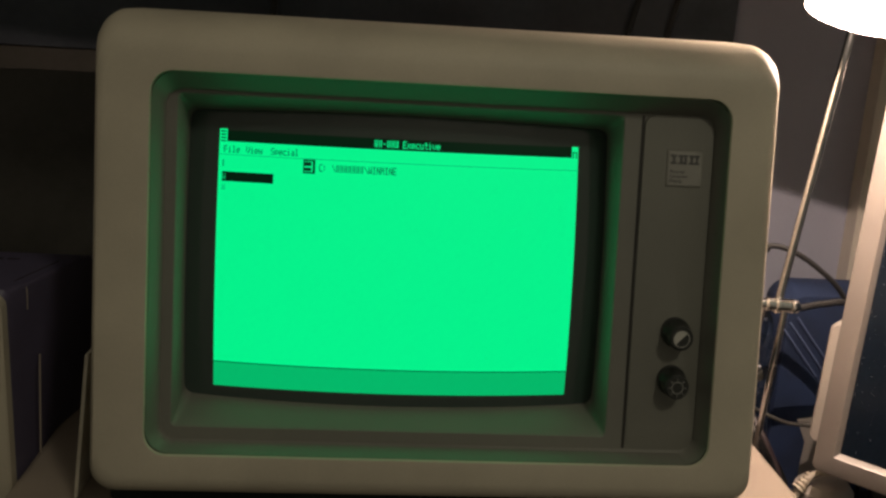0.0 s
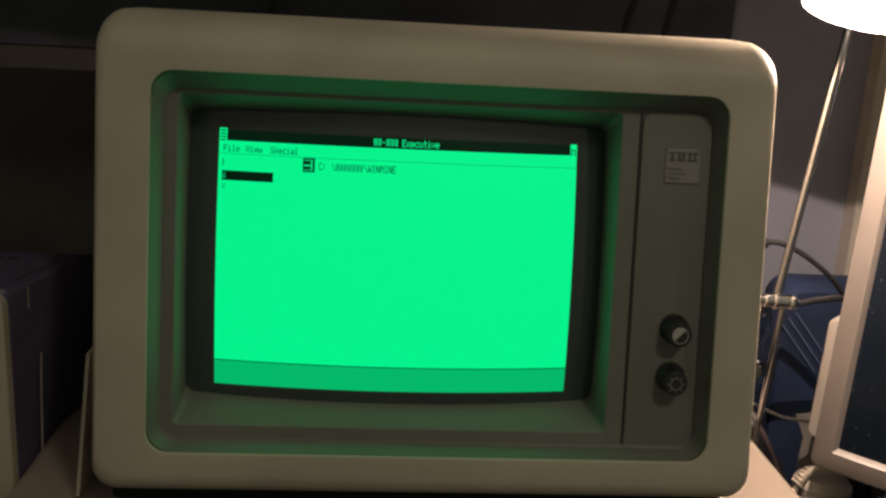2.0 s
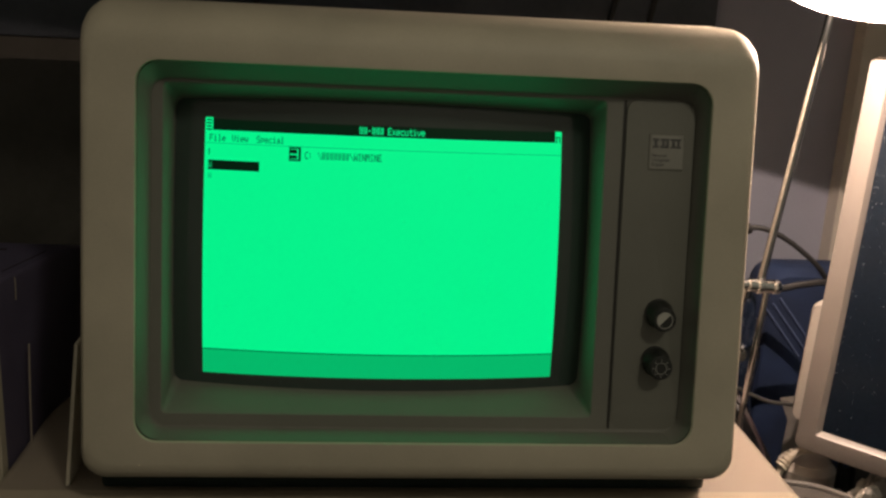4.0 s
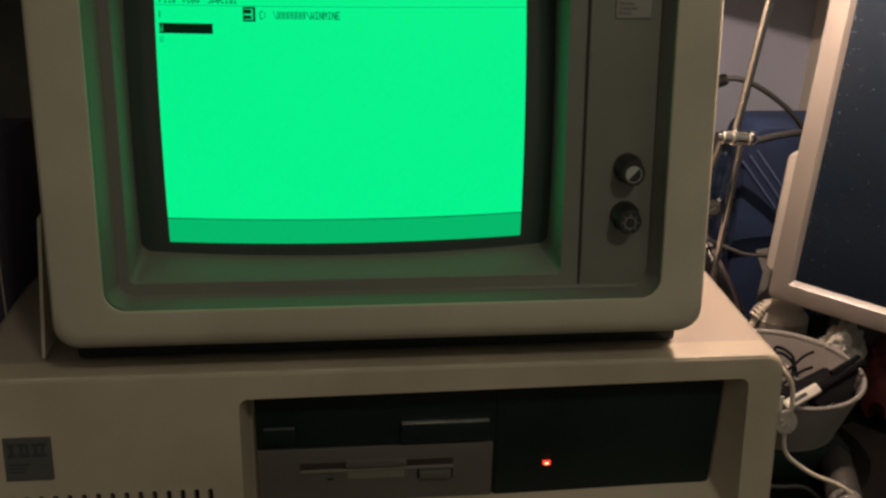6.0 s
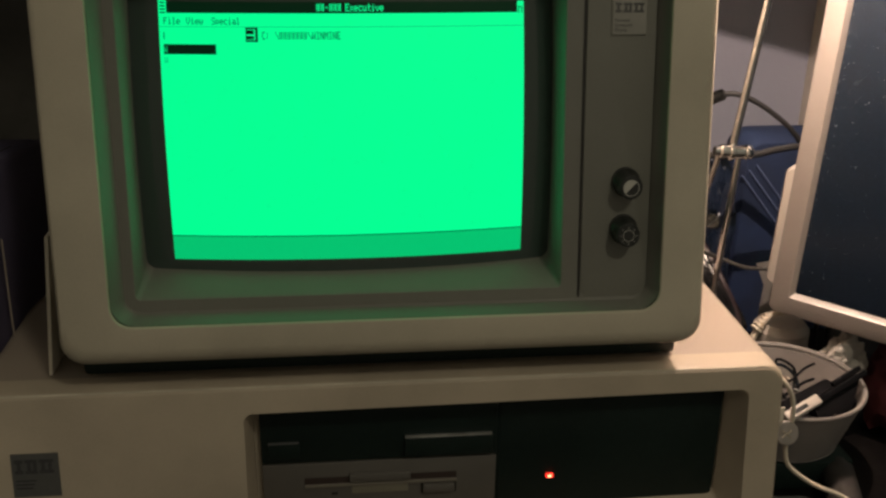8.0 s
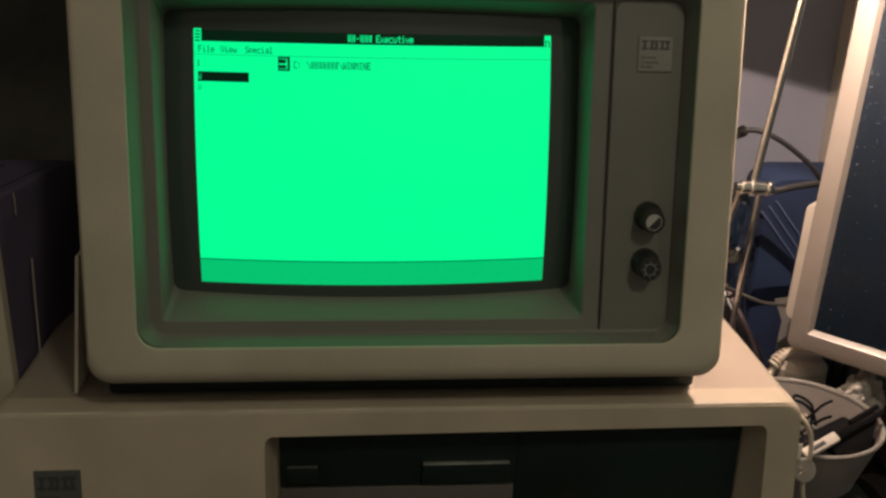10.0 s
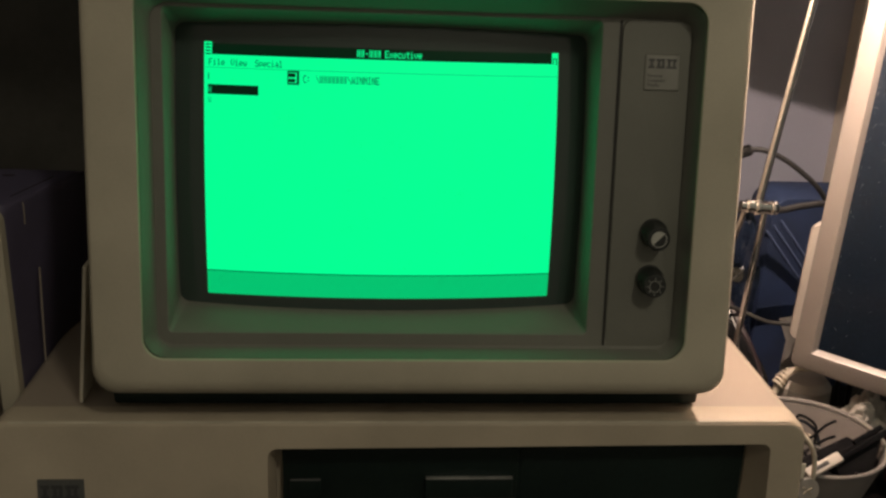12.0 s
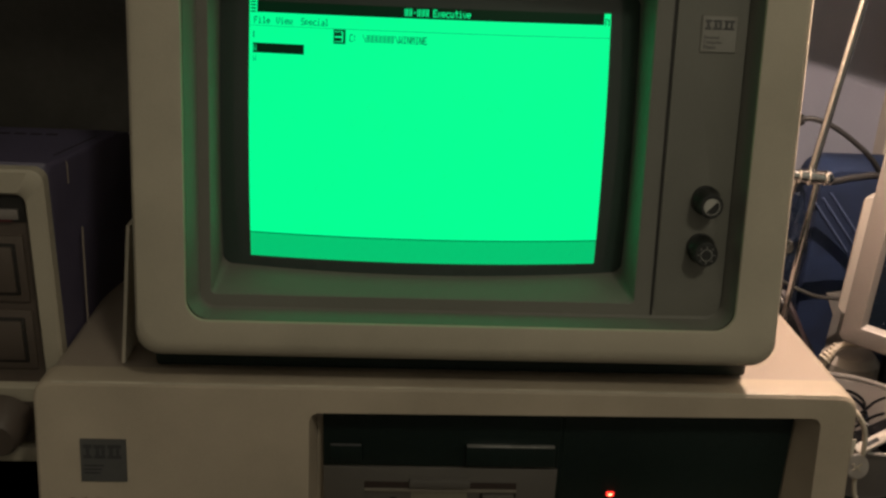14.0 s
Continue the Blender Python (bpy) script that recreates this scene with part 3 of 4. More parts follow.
part("slot_lip", box(-0.0580, 0.0430, DY - 0.0016, DY + 0.001, 0.0540, 0.0562, 0.0005), mat("slot_lip", (0.20, 0.18, 0.15), 0.4, grain=0.05), fl)
part("finger_notch", box(-0.0285, 0.0120, DY - 0.0030, DY + 0.001, 0.0578, 0.0642, 0.0010), GREYDRV, fl)
part("finger_notch", box(-0.0270, 0.0105, DY - 0.0004, DY + 0.001, 0.0475, 0.0570, 0.0002), mat("notch_olive", (0.215, 0.20, 0.155), 0.55, grain=0.05), fl)
part("lever_well", box(0.0190, 0.0430, DY - 0.0003, DY + 0.001, 0.0452, 0.0540), DARKSLOT, fl)
part("lever", box(0.0205, 0.0415, DY - 0.0035, DY + 0.001, 0.0468, 0.0530, 0.0010), GREYDRV, fl)
part("activity_light", box(-0.0405, -0.0365, DY - 0.0006, DY + 0.001, 0.0475, 0.0490), DARKSLOT, fl)

# upper black drive
ud = thing("upper_drive", "black half-height disk drive above the grey one", "disk drive", (0, 0.03, 0.075))
part("faceplate", box(F0, F1, DY + 0.0005, 0.0285, 0.0732, 0.1215, 0.0006), BLACK, ud)
part("door_bar", box(0.0080, 0.0665, DY - 0.0022, DY + 0.001, 0.0750, 0.0905, 0.0008), BLACK, ud)
# pale metal strip: the glint on the door's top edge, put in as colour
part("door_edge", box(0.0085, 0.0660, DY - 0.0027, DY + 0.0005, 0.0901, 0.0909, 0.0003), mat("glint_edge", (0.62, 0.61, 0.58), 0.3, metal=0.6, stain=0.5, stain_size=70), ud)
part("latch", box(-0.0805, -0.0600, DY - 0.0012, DY + 0.001, 0.0770, 0.0895, 0.0006), BLACK, ud)
# same painted glint, fainter, on the latch
part("latch_edge", box(-0.0800, -0.0605, DY - 0.0016, DY + 0.0005, 0.0890, 0.0897, 0.0002), mat("faint_glint", (0.10, 0.10, 0.10), 0.4), ud)

part("filler_strip", box(0.0690, 0.0722, DY + 0.0012, 0.0285, 0.0300, 0.1215), BLACK, ud)

hd = thing("hard_drive", "full-height black hard drive with a lit red light", "disk drive", (0.14, 0.03, 0.03))
part("faceplate", box(0.0715, 0.2225, DY + 0.0005, 0.0285, 0.0290, 0.1215, 0.0006), BLACK, hd)
part("activity_light", box(0.1042, 0.1092, DY - 0.0008, DY + 0.001, 0.0522, 0.0552, 0.0003), LEDRED, hd, "lit red light")
part("light_core", box(0.1055, 0.1079, DY - 0.0011, DY - 0.0004, 0.0530, 0.0545, 0.0001), LEDCORE, hd, "brighter light core")

DRIVE_LIFT = 0.002
for drive in (fl, ud, hd):
    drive.location.z += DRIVE_LIFT

# ---- the purple-cased drive box beside it ----
LB1 = -0.2565
lb = thing("drive_cabinet", "dark purple metal cabinet with a beige front beside the computer", "computer case", (-0.40, 0.12, 0.0))
case = bmesh.new()
prof = [(0.062, 0.002), (0.062, 0.2585), (0.066, 0.2625), (0.148, 0.2625), (0.154, 0.2605), (0.192, 0.2500), (0.196, 0.2450), (0.198, 0.002)]
prev = None
for x in (-0.5600, -0.5570, LB1 - 0.004, LB1 - 0.001, LB1):
    inset = {-0.5600: 0.003, LB1: 0.004, LB1 - 0.001: 0.0015}.get(x, 0.0)
    vs = [case.verts.new((x, y + (inset if y < 0.1 else -inset), z - (inset if z > 0.1 else 0))) for y, z in prof]
    if prev:
        for k in range(len(vs)):
            case.faces.new((prev[k], prev[(k + 1) % len(vs)], vs[(k + 1) % len(vs)], vs[k]))
    else:
        case.faces.new(vs)
    prev = vs
case.faces.new(prev)
for v in case.verts:
    if v.co.x > -0.30 and v.co.z > 0.15:
        v.co.x += 0.25 * max(0.0, min(v.co.y, 0.15) - 0.062)
part("metal_case", case, PURPLE, lb)
part("seam", tube([(-0.2491, 0.0955, 0.2100), (-0.2503, 0.0950, 0.175), (-0.2512, 0.0940, 0.139)], 0.0006, 6, 4), CASE, lb)
part("edge_line", tube([(-0.2514, 0.0838, 0.2590), (-0.2508, 0.0840, 0.2560), (-0.2512, 0.0843, 0.2440)], 0.0004, 6, 4), CASE, lb)
part("lid_groove", tube([(-0.2580, 0.0830, 0.2624), (-0.2520, 0.1070, 0.2624), (-0.2462, 0.1310, 0.2624)], 0.0005, 6, 2), DARKSLOT, lb)
for k in range(22):
    part("vent", box(-0.500 + k * 0.0105, -0.4925 + k * 0.0105, 0.1310, 0.1335, 0.2620, 0.2628), DARKSLOT, lb)
LF = bmesh.new()
rings = [(-0.560, LB1 + 0.0005, 0.10, 0.2610, 0.008, 0.0640), (-0.560, LB1 + 0.0005, 0.10, 0.2610, 0.008, 0.0555), (-0.5585, LB1 - 0.001, 0.1015, 0.2595, 0.008, 0.0540),
         (-0.5490, LB1 - 0.0105, 0.1110, 0.2465, 0.006, 0.0540), (-0.5480, LB1 - 0.0115, 0.1120, 0.2455, 0.006, 0.0550), (-0.5470, LB1 - 0.0125, 0.1130, 0.2445, 0.006, 0.0615)]
loft(rings, None, bm=LF)
part("front_frame", LF, BEIGE, lb, "beige rounded front frame")
part("front_panel", box(-0.547, LB1 - 0.0125, 0.0600, 0.0625, 0.113, 0.2445), BROWNP, lb, "brown drive panel")
part("top_recess", box(-0.546, LB1 - 0.014, 0.0590, 0.0602, 0.226, 0.243), DARKSLOT, lb)
part("label_strip", box(-0.330, -0.2745, 0.0570, 0.0595, 0.2280, 0.2345, 0.0004), SILVER, lb, "small silver strip with a red edge")
part("label_edge", box(-0.330, -0.2785, 0.0568, 0.0595, 0.2268, 0.2280), REDM, lb)
for z0, z1 in ((0.172, 0.217), (0.124, 0.166)):
    part("drive_cover", box(-0.36, -0.2735, 0.0575, 0.0605, z0, z1, 0.001), BROWNP, lb)
    part("cover_inset", box(-0.355, -0.2785, 0.0568, 0.0578, z0 + 0.005, z1 - 0.005, 0.0008), DARKSLOT, lb)
    part("cover_door", box(-0.353, -0.2805, 0.0555, 0.0572, z0 + 0.007, z1 - 0.007, 0.001), BROWNP, lb)
part("lower_panel", box(-0.556, -0.2700, 0.0545, 0.0620, 0.0700, 0.1085, 0.002), BROWNP, lb)
part("front_knob", cyl((-0.297, 0.055, 0.090), (-0.297, 0.030, 0.086), 0.019, 0.015, 24, bevel=0.002), BROWNP, lb)
part("lower_rim", box(-0.556, -0.2640, 0.050, 0.0620, 0.0560, 0.0690, 0.003), BEIGE, lb)
part("base_front", box(-0.556, -0.2640, 0.0620, 0.0640, 0.0, 0.0560), DARKSLOT, lb)

card = thing("card_sheet", "thin beige card standing between cabinet and monitor", "card", (-0.208, 0.1, 0.143))
cb = bmesh.new()
v = [cb.verts.new(p) for p in ((-0.2120, 0.0345, 0.1422), (-0.2100, 0.0345, 0.1422), (-0.2015, 0.0385, 0.2330), (-0.2035, 0.0385, 0.2330),
                               (-0.2120, 0.21, 0.1422), (-0.2100, 0.21, 0.1422), (-0.2015, 0.21, 0.2330), (-0.2035, 0.21, 0.2330))]
for f in ((0, 1, 2, 3), (4, 5, 6, 7), (0, 1, 5, 4), (1, 2, 6, 5), (2, 3, 7, 6), (3, 0, 4, 7)):
    cb.faces.new([v[i] for i in f])
part("sheet", cb, CARD, card, smooth=False)

# ---- the desk lamp ----
lamp = thing("desk_lamp", "chrome clamp-jointed desk lamp with a lit white shade", "lamp", (0.257, 0.14, 0.0))
part("base", turned([(0.0, 0.0005), (0.030, 0.0005), (0.032, 0.004), (0.028, 0.014), (0.008, 0.018), (0.0, 0.018)], (0.290, 0.205, 0.0)), BLACKRUB, lamp)
ROD0, ROD1 = Vector((0.2662, 0.165, 0.237)), Vector((0.2923, 0.165, 0.470))
part("arm", cyl(ROD0, ROD1, 0.0030, 0.0030, 18), CHROME, lamp)
part("arm", cyl((0.2672, 0.1665, 0.122), (0.2730, 0.1650, 0.242), 0.0024, 0.0024, 16), CHROME, lamp)
part("arm", cyl((0.2480, 0.178, 0.170), (0.2580, 0.1655, 0.2405), 0.0022, 0.0022, 14), CHROME, lamp)
part("lower_arm", tube([(0.2672, 0.1665, 0.124), (0.270, 0.172, 0.08), (0.280, 0.188, 0.04), (0.290, 0.205, 0.012)], 0.0027, 10), CHROME, lamp)
part("arm_bracket", tube([(0.2921, 0.165, 0.468), (0.292, 0.164, 0.50), (0.288, 0.145, 0.520), (0.283, 0.115, 0.518), (0.2815, 0.108, 0.503)], 0.0027, 10), CHROME, lamp)
joint = part("clamp_joint", cyl((0.2555, 0.1615, 0.2415), (0.2750, 0.1615, 0.2402), 0.0052, 0.0052, 20, bevel=0.0008), BRIGHT, lamp, "chrome clamp joint")
part("clamp_collar", cyl((0.2515, 0.1615, 0.2417), (0.2555, 0.1615, 0.2415), 0.0038, 0.0038, 16), BRIGHT, joint)
part("clamp_ring", cyl((0.2625, 0.1615, 0.2410), (0.2665, 0.1615, 0.2408), 0.0064, 0.0064, 20, bevel=0.0006), BRIGHT, joint)
part("clamp_nut", cyl((0.2750, 0.1615, 0.2402), (0.2805, 0.1615, 0.2398), 0.0060, 0.0054, 8, bevel=0.0006), BRIGHT, joint)
part("clamp_screw", cyl((0.2805, 0.1615, 0.2398), (0.2825, 0.1615, 0.2397), 0.0030, 0.0024, 12), BRIGHT, joint)
knob = part("round_knob", cyl((0.2618, 0.1745, 0.1800), (0.2611, 0.1710, 0.1808), 0.0060, 0.0056, 24, bevel=0.0006), GREYC, lamp, "dark round plastic knob")
for s in (1, -1):
    part("knob_rib", cyl((0.2611 - 0.0042, 0.1706, 0.1808 - 0.0042 * s), (0.2611 + 0.0042, 0.1706, 0.1808 + 0.0042 * s), 0.0004, 0.0004, 8), CHROME, knob)
SHADE_M = Matrix.Translation((0.2845, 0.105, 0.4532)) @ Matrix.Rotation(radians(-12), 4, "X") @ Matrix.Rotation(radians(11), 4, "Y")
sh = turned([(0.0540, 0.0), (0.0535, 0.004), (0.0470, 0.022), (0.0320, 0.042), (0.0180, 0.052), (0.0, 0.054)], (0, 0, 0), 48)
part("shade", sh, SHADEOUT, lamp, "metal lamp shade", SHADE_M)
si = turned([(0.0539, 0.0002), (0.0525, 0.004), (0.0460, 0.021), (0.0310, 0.040), (0.0175, 0.0498), (0.0, 0.0515)], (0, 0, 0), 48)
part("shade_lining", si, SHADEIN, lamp, "white shade lining", SHADE_M)
bulb = bmesh.new()
bmesh.ops.create_uvsphere(bulb, u_segments=20, v_segments=12, radius=0.0125)
part("bulb", bulb, BULBM, lamp, "glowing bulb", Matrix.Translation(BULB + Vector((0, -0.006, 0.0220))))

# ---- the flat monitor turned towards the desk ----
A = radians(-46.5)
U = Vector((math.cos(A), math.sin(A), 0))
N = Vector((U.y, -U.x, 0))
V = (Vector((0, 0, 1)) - N * math.tan(radians(5.3))).normalized()
LCD0 = Vector((0.3378, 0.1710, 0.1146))
LCD_SCALE = 1.073


def lcd(a, b, c=0.0):
    """A place on the flat monitor: along, up, and back from its face."""
    return LCD0 + (U * a + V * b - N * c) * LCD_SCALE


def lcd_map(bm):
    for v in bm.verts:
        v.co = lcd(v.co.x, v.co.z, v.co.y)
    return bm


flat = thing("flat_monitor", "silver flat monitor with a dusty dark screen, turned off", "monitor", (0.40, 0.0, 0.0))
W, H, B = 0.315, 0.262, 0.0174
fb = loft([(0.0, W, 0.0, H, 0.0010, 0.0050), (-0.0022, W + 0.0022, -0.0022, H + 0.0022, 0.001, 0.0010), (-0.0030, W + 0.003, -0.0030, H + 0.003, 0.001, 0.0),
           (-B + 0.002, W + B - 0.002, -B + 0.002, H + B - 0.002, 0.006, 0.0), (-B + 0.0005, W + B - 0.0005, -B + 0.0005, H + B - 0.0005, 0.006, 0.0006),
           (-B, W + B, -B, H + B, 0.006, 0.0022), (-B, W + B, -B, H + B, 0.006, 0.018), (-B + 0.004, W + B - 0.004, -B + 0.004, H + B - 0.004, 0.006, 0.0195)], None, cap_last=True)
bez = part("bezel", lcd_map(fb), SILVER, flat, "silver plastic bezel")
part("screen", lcd_map(box(-0.001, W + 0.001, 0.0048, 0.0070, -0.001, H + 0.001)), LCDGLASS, flat, "dark dusty screen")
random.seed(4)
dust = bmesh.new()
for _ in range(760):
    a, b, r = 0.001 + 0.20 * random.random() ** 2.0, H * random.random() ** 0.7, 0.00008 + 0.00030 * random.random() ** 4
    k0 = random.random() * 6
    dust.faces.new([dust.verts.new(lcd(a + math.cos(k0 + k * 1.57) * r * random.uniform(0.6, 1.4), b + math.sin(k0 + k * 1.57) * r, 0.0046)) for k in range(4)])
part("dust", dust, DUST, flat, "specks of pale dust", smooth=False)["kind"] = "stuff"
part("back_shell", lcd_map(loft([(0.010, W - 0.010, 0.015, H - 0.015, 0.02, 0.0194), (0.030, W - 0.030, 0.03, H - 0.03, 0.02, 0.050), (0.05, W - 0.05, 0.05, H - 0.05, 0.02, 0.056)], None, cap_last=True)), SILVER, flat)
part("stand_neck", lcd_map(box(0.190, 0.250, 0.050, 0.066, -0.100, 0.08, 0.004)), SILVER, flat)
foot_c = lcd(0.22, -0.100, 0.058)
part("stand_foot", turned([(0.0, 0.0005), (0.070, 0.0005), (0.073, 0.005), (0.062, 0.013), (0.0, 0.016)], (foot_c.x, foot_c.y, 0.0), 40), KNOB, flat, "black round stand foot")

# pale speaker on the flat monitor's edge
part("side_speaker", lcd_map(loft([(-0.0295, 0.030, -0.004, 0.0895, 0.006, 0.021), (-0.0310, 0.031, -0.005, 0.0910, 0.007, 0.0235), (-0.0310, 0.031, -0.005, 0.0910, 0.007, 0.036), (-0.0295, 0.030, -0.004, 0.0895, 0.006, 0.038)], None, True, True)), WHITEP, flat, "pale plastic side speaker")
wl = thing("white_jar", "low white plastic jar behind the tub", "jar", (0.352, 0.212, 0.0))
part("body", turned([(0.0, 0.0005), (0.022, 0.0005), (0.025, 0.006), (0.024, 0.064), (0.019, 0.070), (0.0, 0.071)], (0.3540, 0.2120, 0.0), 30), WHITEP, wl)

# ---- behind: blue case, cables ----
bag = thing("blue_case", "dark blue padded fabric case standing against the wall", "bag", (0.41, 0.37, 0.0))
part("body", loft([(0.352, 0.475, 0.002, 0.200, 0.016, 0.322), (0.347, 0.480, 0.001, 0.206, 0.020, 0.330), (0.347, 0.480, 0.001, 0.206, 0.020, 0.364), (0.352, 0.475, 0.002, 0.200, 0.016, 0.372)], None, True, True), BLUE, bag)
for k in range(3):
    part("strap", tube([(0.3480 + k * 0.0065, 0.3214, 0.1690 + k * 0.0050), (0.3680 + k * 0.0065, 0.3212, 0.1450 + k * 0.0050), (0.3880 + k * 0.0065, 0.3214, 0.1210 + k * 0.0050)], 0.0012, 6), PIPING, bag)
part("zip_line", tube([(0.350, 0.326, 0.186), (0.40, 0.3235, 0.189), (0.478, 0.326, 0.186)], 0.0014, 6), BLACKRUB, bag)


def cable(name, label, points, r, material, n=8, group=""):
    ob = thing(name, label, "cable", points[-1], group)
    part("cord", tube(points, r, n), material, ob)
    return ob


top_cable = cable("display_cable", "thick black cable arching from behind the old monitor", [(0.205, 0.225, 0.215), (0.262, 0.240, 0.256), (0.290, 0.25, 0.2640), (0.310, 0.25, 0.2615), (0.336, 0.25, 0.2470), (0.362, 0.25, 0.2240), (0.39, 0.26, 0.18), (0.42, 0.28, 0.08), (0.43, 0.285, 0.004)], 0.0023, BLACKRUB, 10)
part("plug_sleeve", tube([(0.262, 0.240, 0.2560), (0.276, 0.2445, 0.2610), (0.289, 0.2495, 0.2640)], 0.0050, 12), BLACKRUB, top_cable)
cable("black_cable", "black cable running level behind the lamp joint", [(0.255, 0.24, 0.215), (0.320, 0.25, 0.2110), (0.345, 0.25, 0.2155), (0.372, 0.25, 0.2155), (0.42, 0.27, 0.18), (0.44, 0.28, 0.004)], 0.0030, BLACKRUB, 8)
cable("grey_cable", "thin grey cable sagging in front of the blue case", [(0.262, 0.22, 0.140), (0.300, 0.25, 0.1180), (0.330, 0.252, 0.1050), (0.365, 0.255, 0.0960), (0.40, 0.27, 0.05), (0.41, 0.28, 0.003)], 0.0018, GREYC, 8)
cols = [GLOSSBLK, GLOSSBLK, GLOSSBLK, GLOSSBLK, PINK, GLOSSBLK]
for k, c in enumerate(cols):
    o = k * 0.0062
    cable("bundle_cable", "%s cable bunched along the side of the computer" % ("pinkish" if c is PINK else "grey" if c is GREYC else "black"),
          [(0.2660 + o * 0.4, 0.34, 0.10 + 0.3 * o), (0.2720 + o * 0.8, 0.29, 0.138 - o * 0.5), (0.2800 + o, 0.245, 0.118 - o * 0.9 + 0.004 * math.sin(k * 2)),
           (0.2890 + o * 1.1, 0.222, 0.096 - o * 1.1), (0.2960 + o * 0.8, 0.208 + o * 0.3, 0.068 - o), (0.300 + o, 0.204, 0.035 - o * 0.5), (0.298 + o * 1.2, 0.203, 0.005)], 0.0044 - 0.0005 * (k % 3), c, 8, "cables beside the computer")

vga = thing("ribbed_plug", "cream ribbed cable plug lying behind the tub", "plug", (0.333, 0.21, 0.06))
for k in range(5):
    p = Vector((0.3265 + k * 0.0026, 0.2035 + k * 0.001, 0.0665 + k * 0.0026))
    d = Vector((0.66, 0.2, 0.66)).normalized()
    part("rib", cyl(p, p + d * 0.0020, 0.0058 - k * 0.0005, 0.0055 - k * 0.0005, 14), CREAM, vga)
part("cord", tube([(0.318, 0.200, 0.003), (0.320, 0.201, 0.045), (0.331, 0.2045, 0.0700), (0.345, 0.207, 0.0800), (0.366, 0.204, 0.0800), (0.40, 0.20, 0.070)], 0.0030, 10), CREAM, vga)

pap = thing("paper_scrap", "torn white paper scrap stuck behind the flat monitor", "paper", (0.37, 0.27, 0.0))
pb2 = bmesh.new()
random.seed(11)
grid = [[pb2.verts.new((0.362 + i * 0.010 - (0.011 if i == 0 and j == 4 else 0.0) + random.uniform(-0.001, 0.001), 0.266 + 0.004 * math.sin(i * 1.3 + j) + j * 0.002, 0.002 + j * 0.0248 + (0.004 if i == 1 else 0) + random.uniform(-0.002, 0.002))) for i in range(5)] for j in range(5)]
for j in range(4):
    for i in range(4):
        pb2.faces.new((grid[j][i], grid[j][i + 1], grid[j + 1][i + 1], grid[j + 1][i]))
bmesh.ops.solidify(pb2, geom=pb2.faces[:], thickness=0.0004)
part("sheet", pb2, PAPER, pap)

# ---- the tub of odds and ends ----
# added black block: the shadow the tub's lower part fades into
block = thing("tub_shade_block", "added flat black block for the shade under the tub", "box", (0.31, 0.11, 0.0))
part("body", box(0.262, 0.352, 0.066, 0.158, 0.0005, 0.0247, 0.002), BLACK, block)
TC = Vector((0.3086, 0.1095, 0.0250))


def squeezed(bm):
    """The side by the computer is pressed a little flat."""
    for v in bm.verts:
        if v.co.x < TC.x:
            v.co.x = TC.x + (v.co.x - TC.x) * 0.885
    return bm


tub = thing("plastic_tub", "round pale plastic tub full of small cables", "tub", TC)
part("base", squeezed(turned([(0.0, 0.0), (0.0440, 0.0), (0.0462, 0.0022), (0.0456, 0.0046), (0.0, 0.0036)], TC, 56)), BUCKETM, tub)
part("wall", squeezed(turned([(0.0459, 0.0024), (0.0590, 0.0450), (0.0572, 0.0450), (0.0446, 0.0040)], TC, 56)), BUCKETM, tub)
part("rim", squeezed(turned([(0.0572, 0.0461), (0.0600, 0.0457), (0.0608, 0.0467), (0.0606, 0.0481), (0.0597, 0.0489), (0.0582, 0.0487), (0.0573, 0.0477), (0.0572, 0.0461)], TC, 56)), BUCKETM, tub, "rolled pale plastic rim")


def tub_wire(label, pts, r, material):
    o = thing("loose_wire", label, "wire", (TC.x, TC.y, TC.z + 0.004), "wires in the tub")
    part("cord", tube([(TC.x + x, TC.y + y, max(TC.z + z - 0.0075, TC.z + 0.007)) for x, y, z in pts], r, 7), material, o)


tub_wire("black loose wire curled in the tub", [(-0.045, -0.010, 0.036), (-0.030, 0.015, 0.055), (-0.012, 0.006, 0.052), (0.000, -0.016, 0.040), (-0.014, -0.030, 0.030)], 0.0013, MATTEBLK)
tub_wire("dark blue loose wire looped in the tub", [(-0.034, -0.022, 0.034), (-0.012, 0.000, 0.048), (0.004, 0.020, 0.056), (0.015, 0.010, 0.050), (0.006, -0.012, 0.038), (-0.020, -0.020, 0.028)], 0.0014, mat("blue_black_wire", (0.006, 0.010, 0.018), 0.7, spec=0.15))
tub_wire("black loose wire sticking out in the tub", [(-0.030, -0.030, 0.030), (-0.008, -0.010, 0.040), (0.016, 0.002, 0.048), (0.028, 0.006, 0.050)], 0.0012, MATTEBLK)
tub_wire("tan loose wire among the tub's wires", [(-0.018, 0.012, 0.038), (-0.004, 0.022, 0.048), (0.004, 0.012, 0.044), (-0.006, 0.0, 0.034)], 0.0022, ORANGE)
tub_wire("black loose wire at the bottom of the tub", [(-0.035, -0.005, 0.020), (-0.015, -0.020, 0.030), (0.010, -0.018, 0.026), (0.028, 0.010, 0.020), (0.0, 0.025, 0.016)], 0.0018, MATTEBLK)
tub_wire("pale loose wire at the bottom of the tub", [(-0.030, 0.015, 0.012), (0.0, 0.0, 0.030), (0.016, -0.010, 0.034), (0.026, -0.012, 0.026)], 0.0026, CREAM)

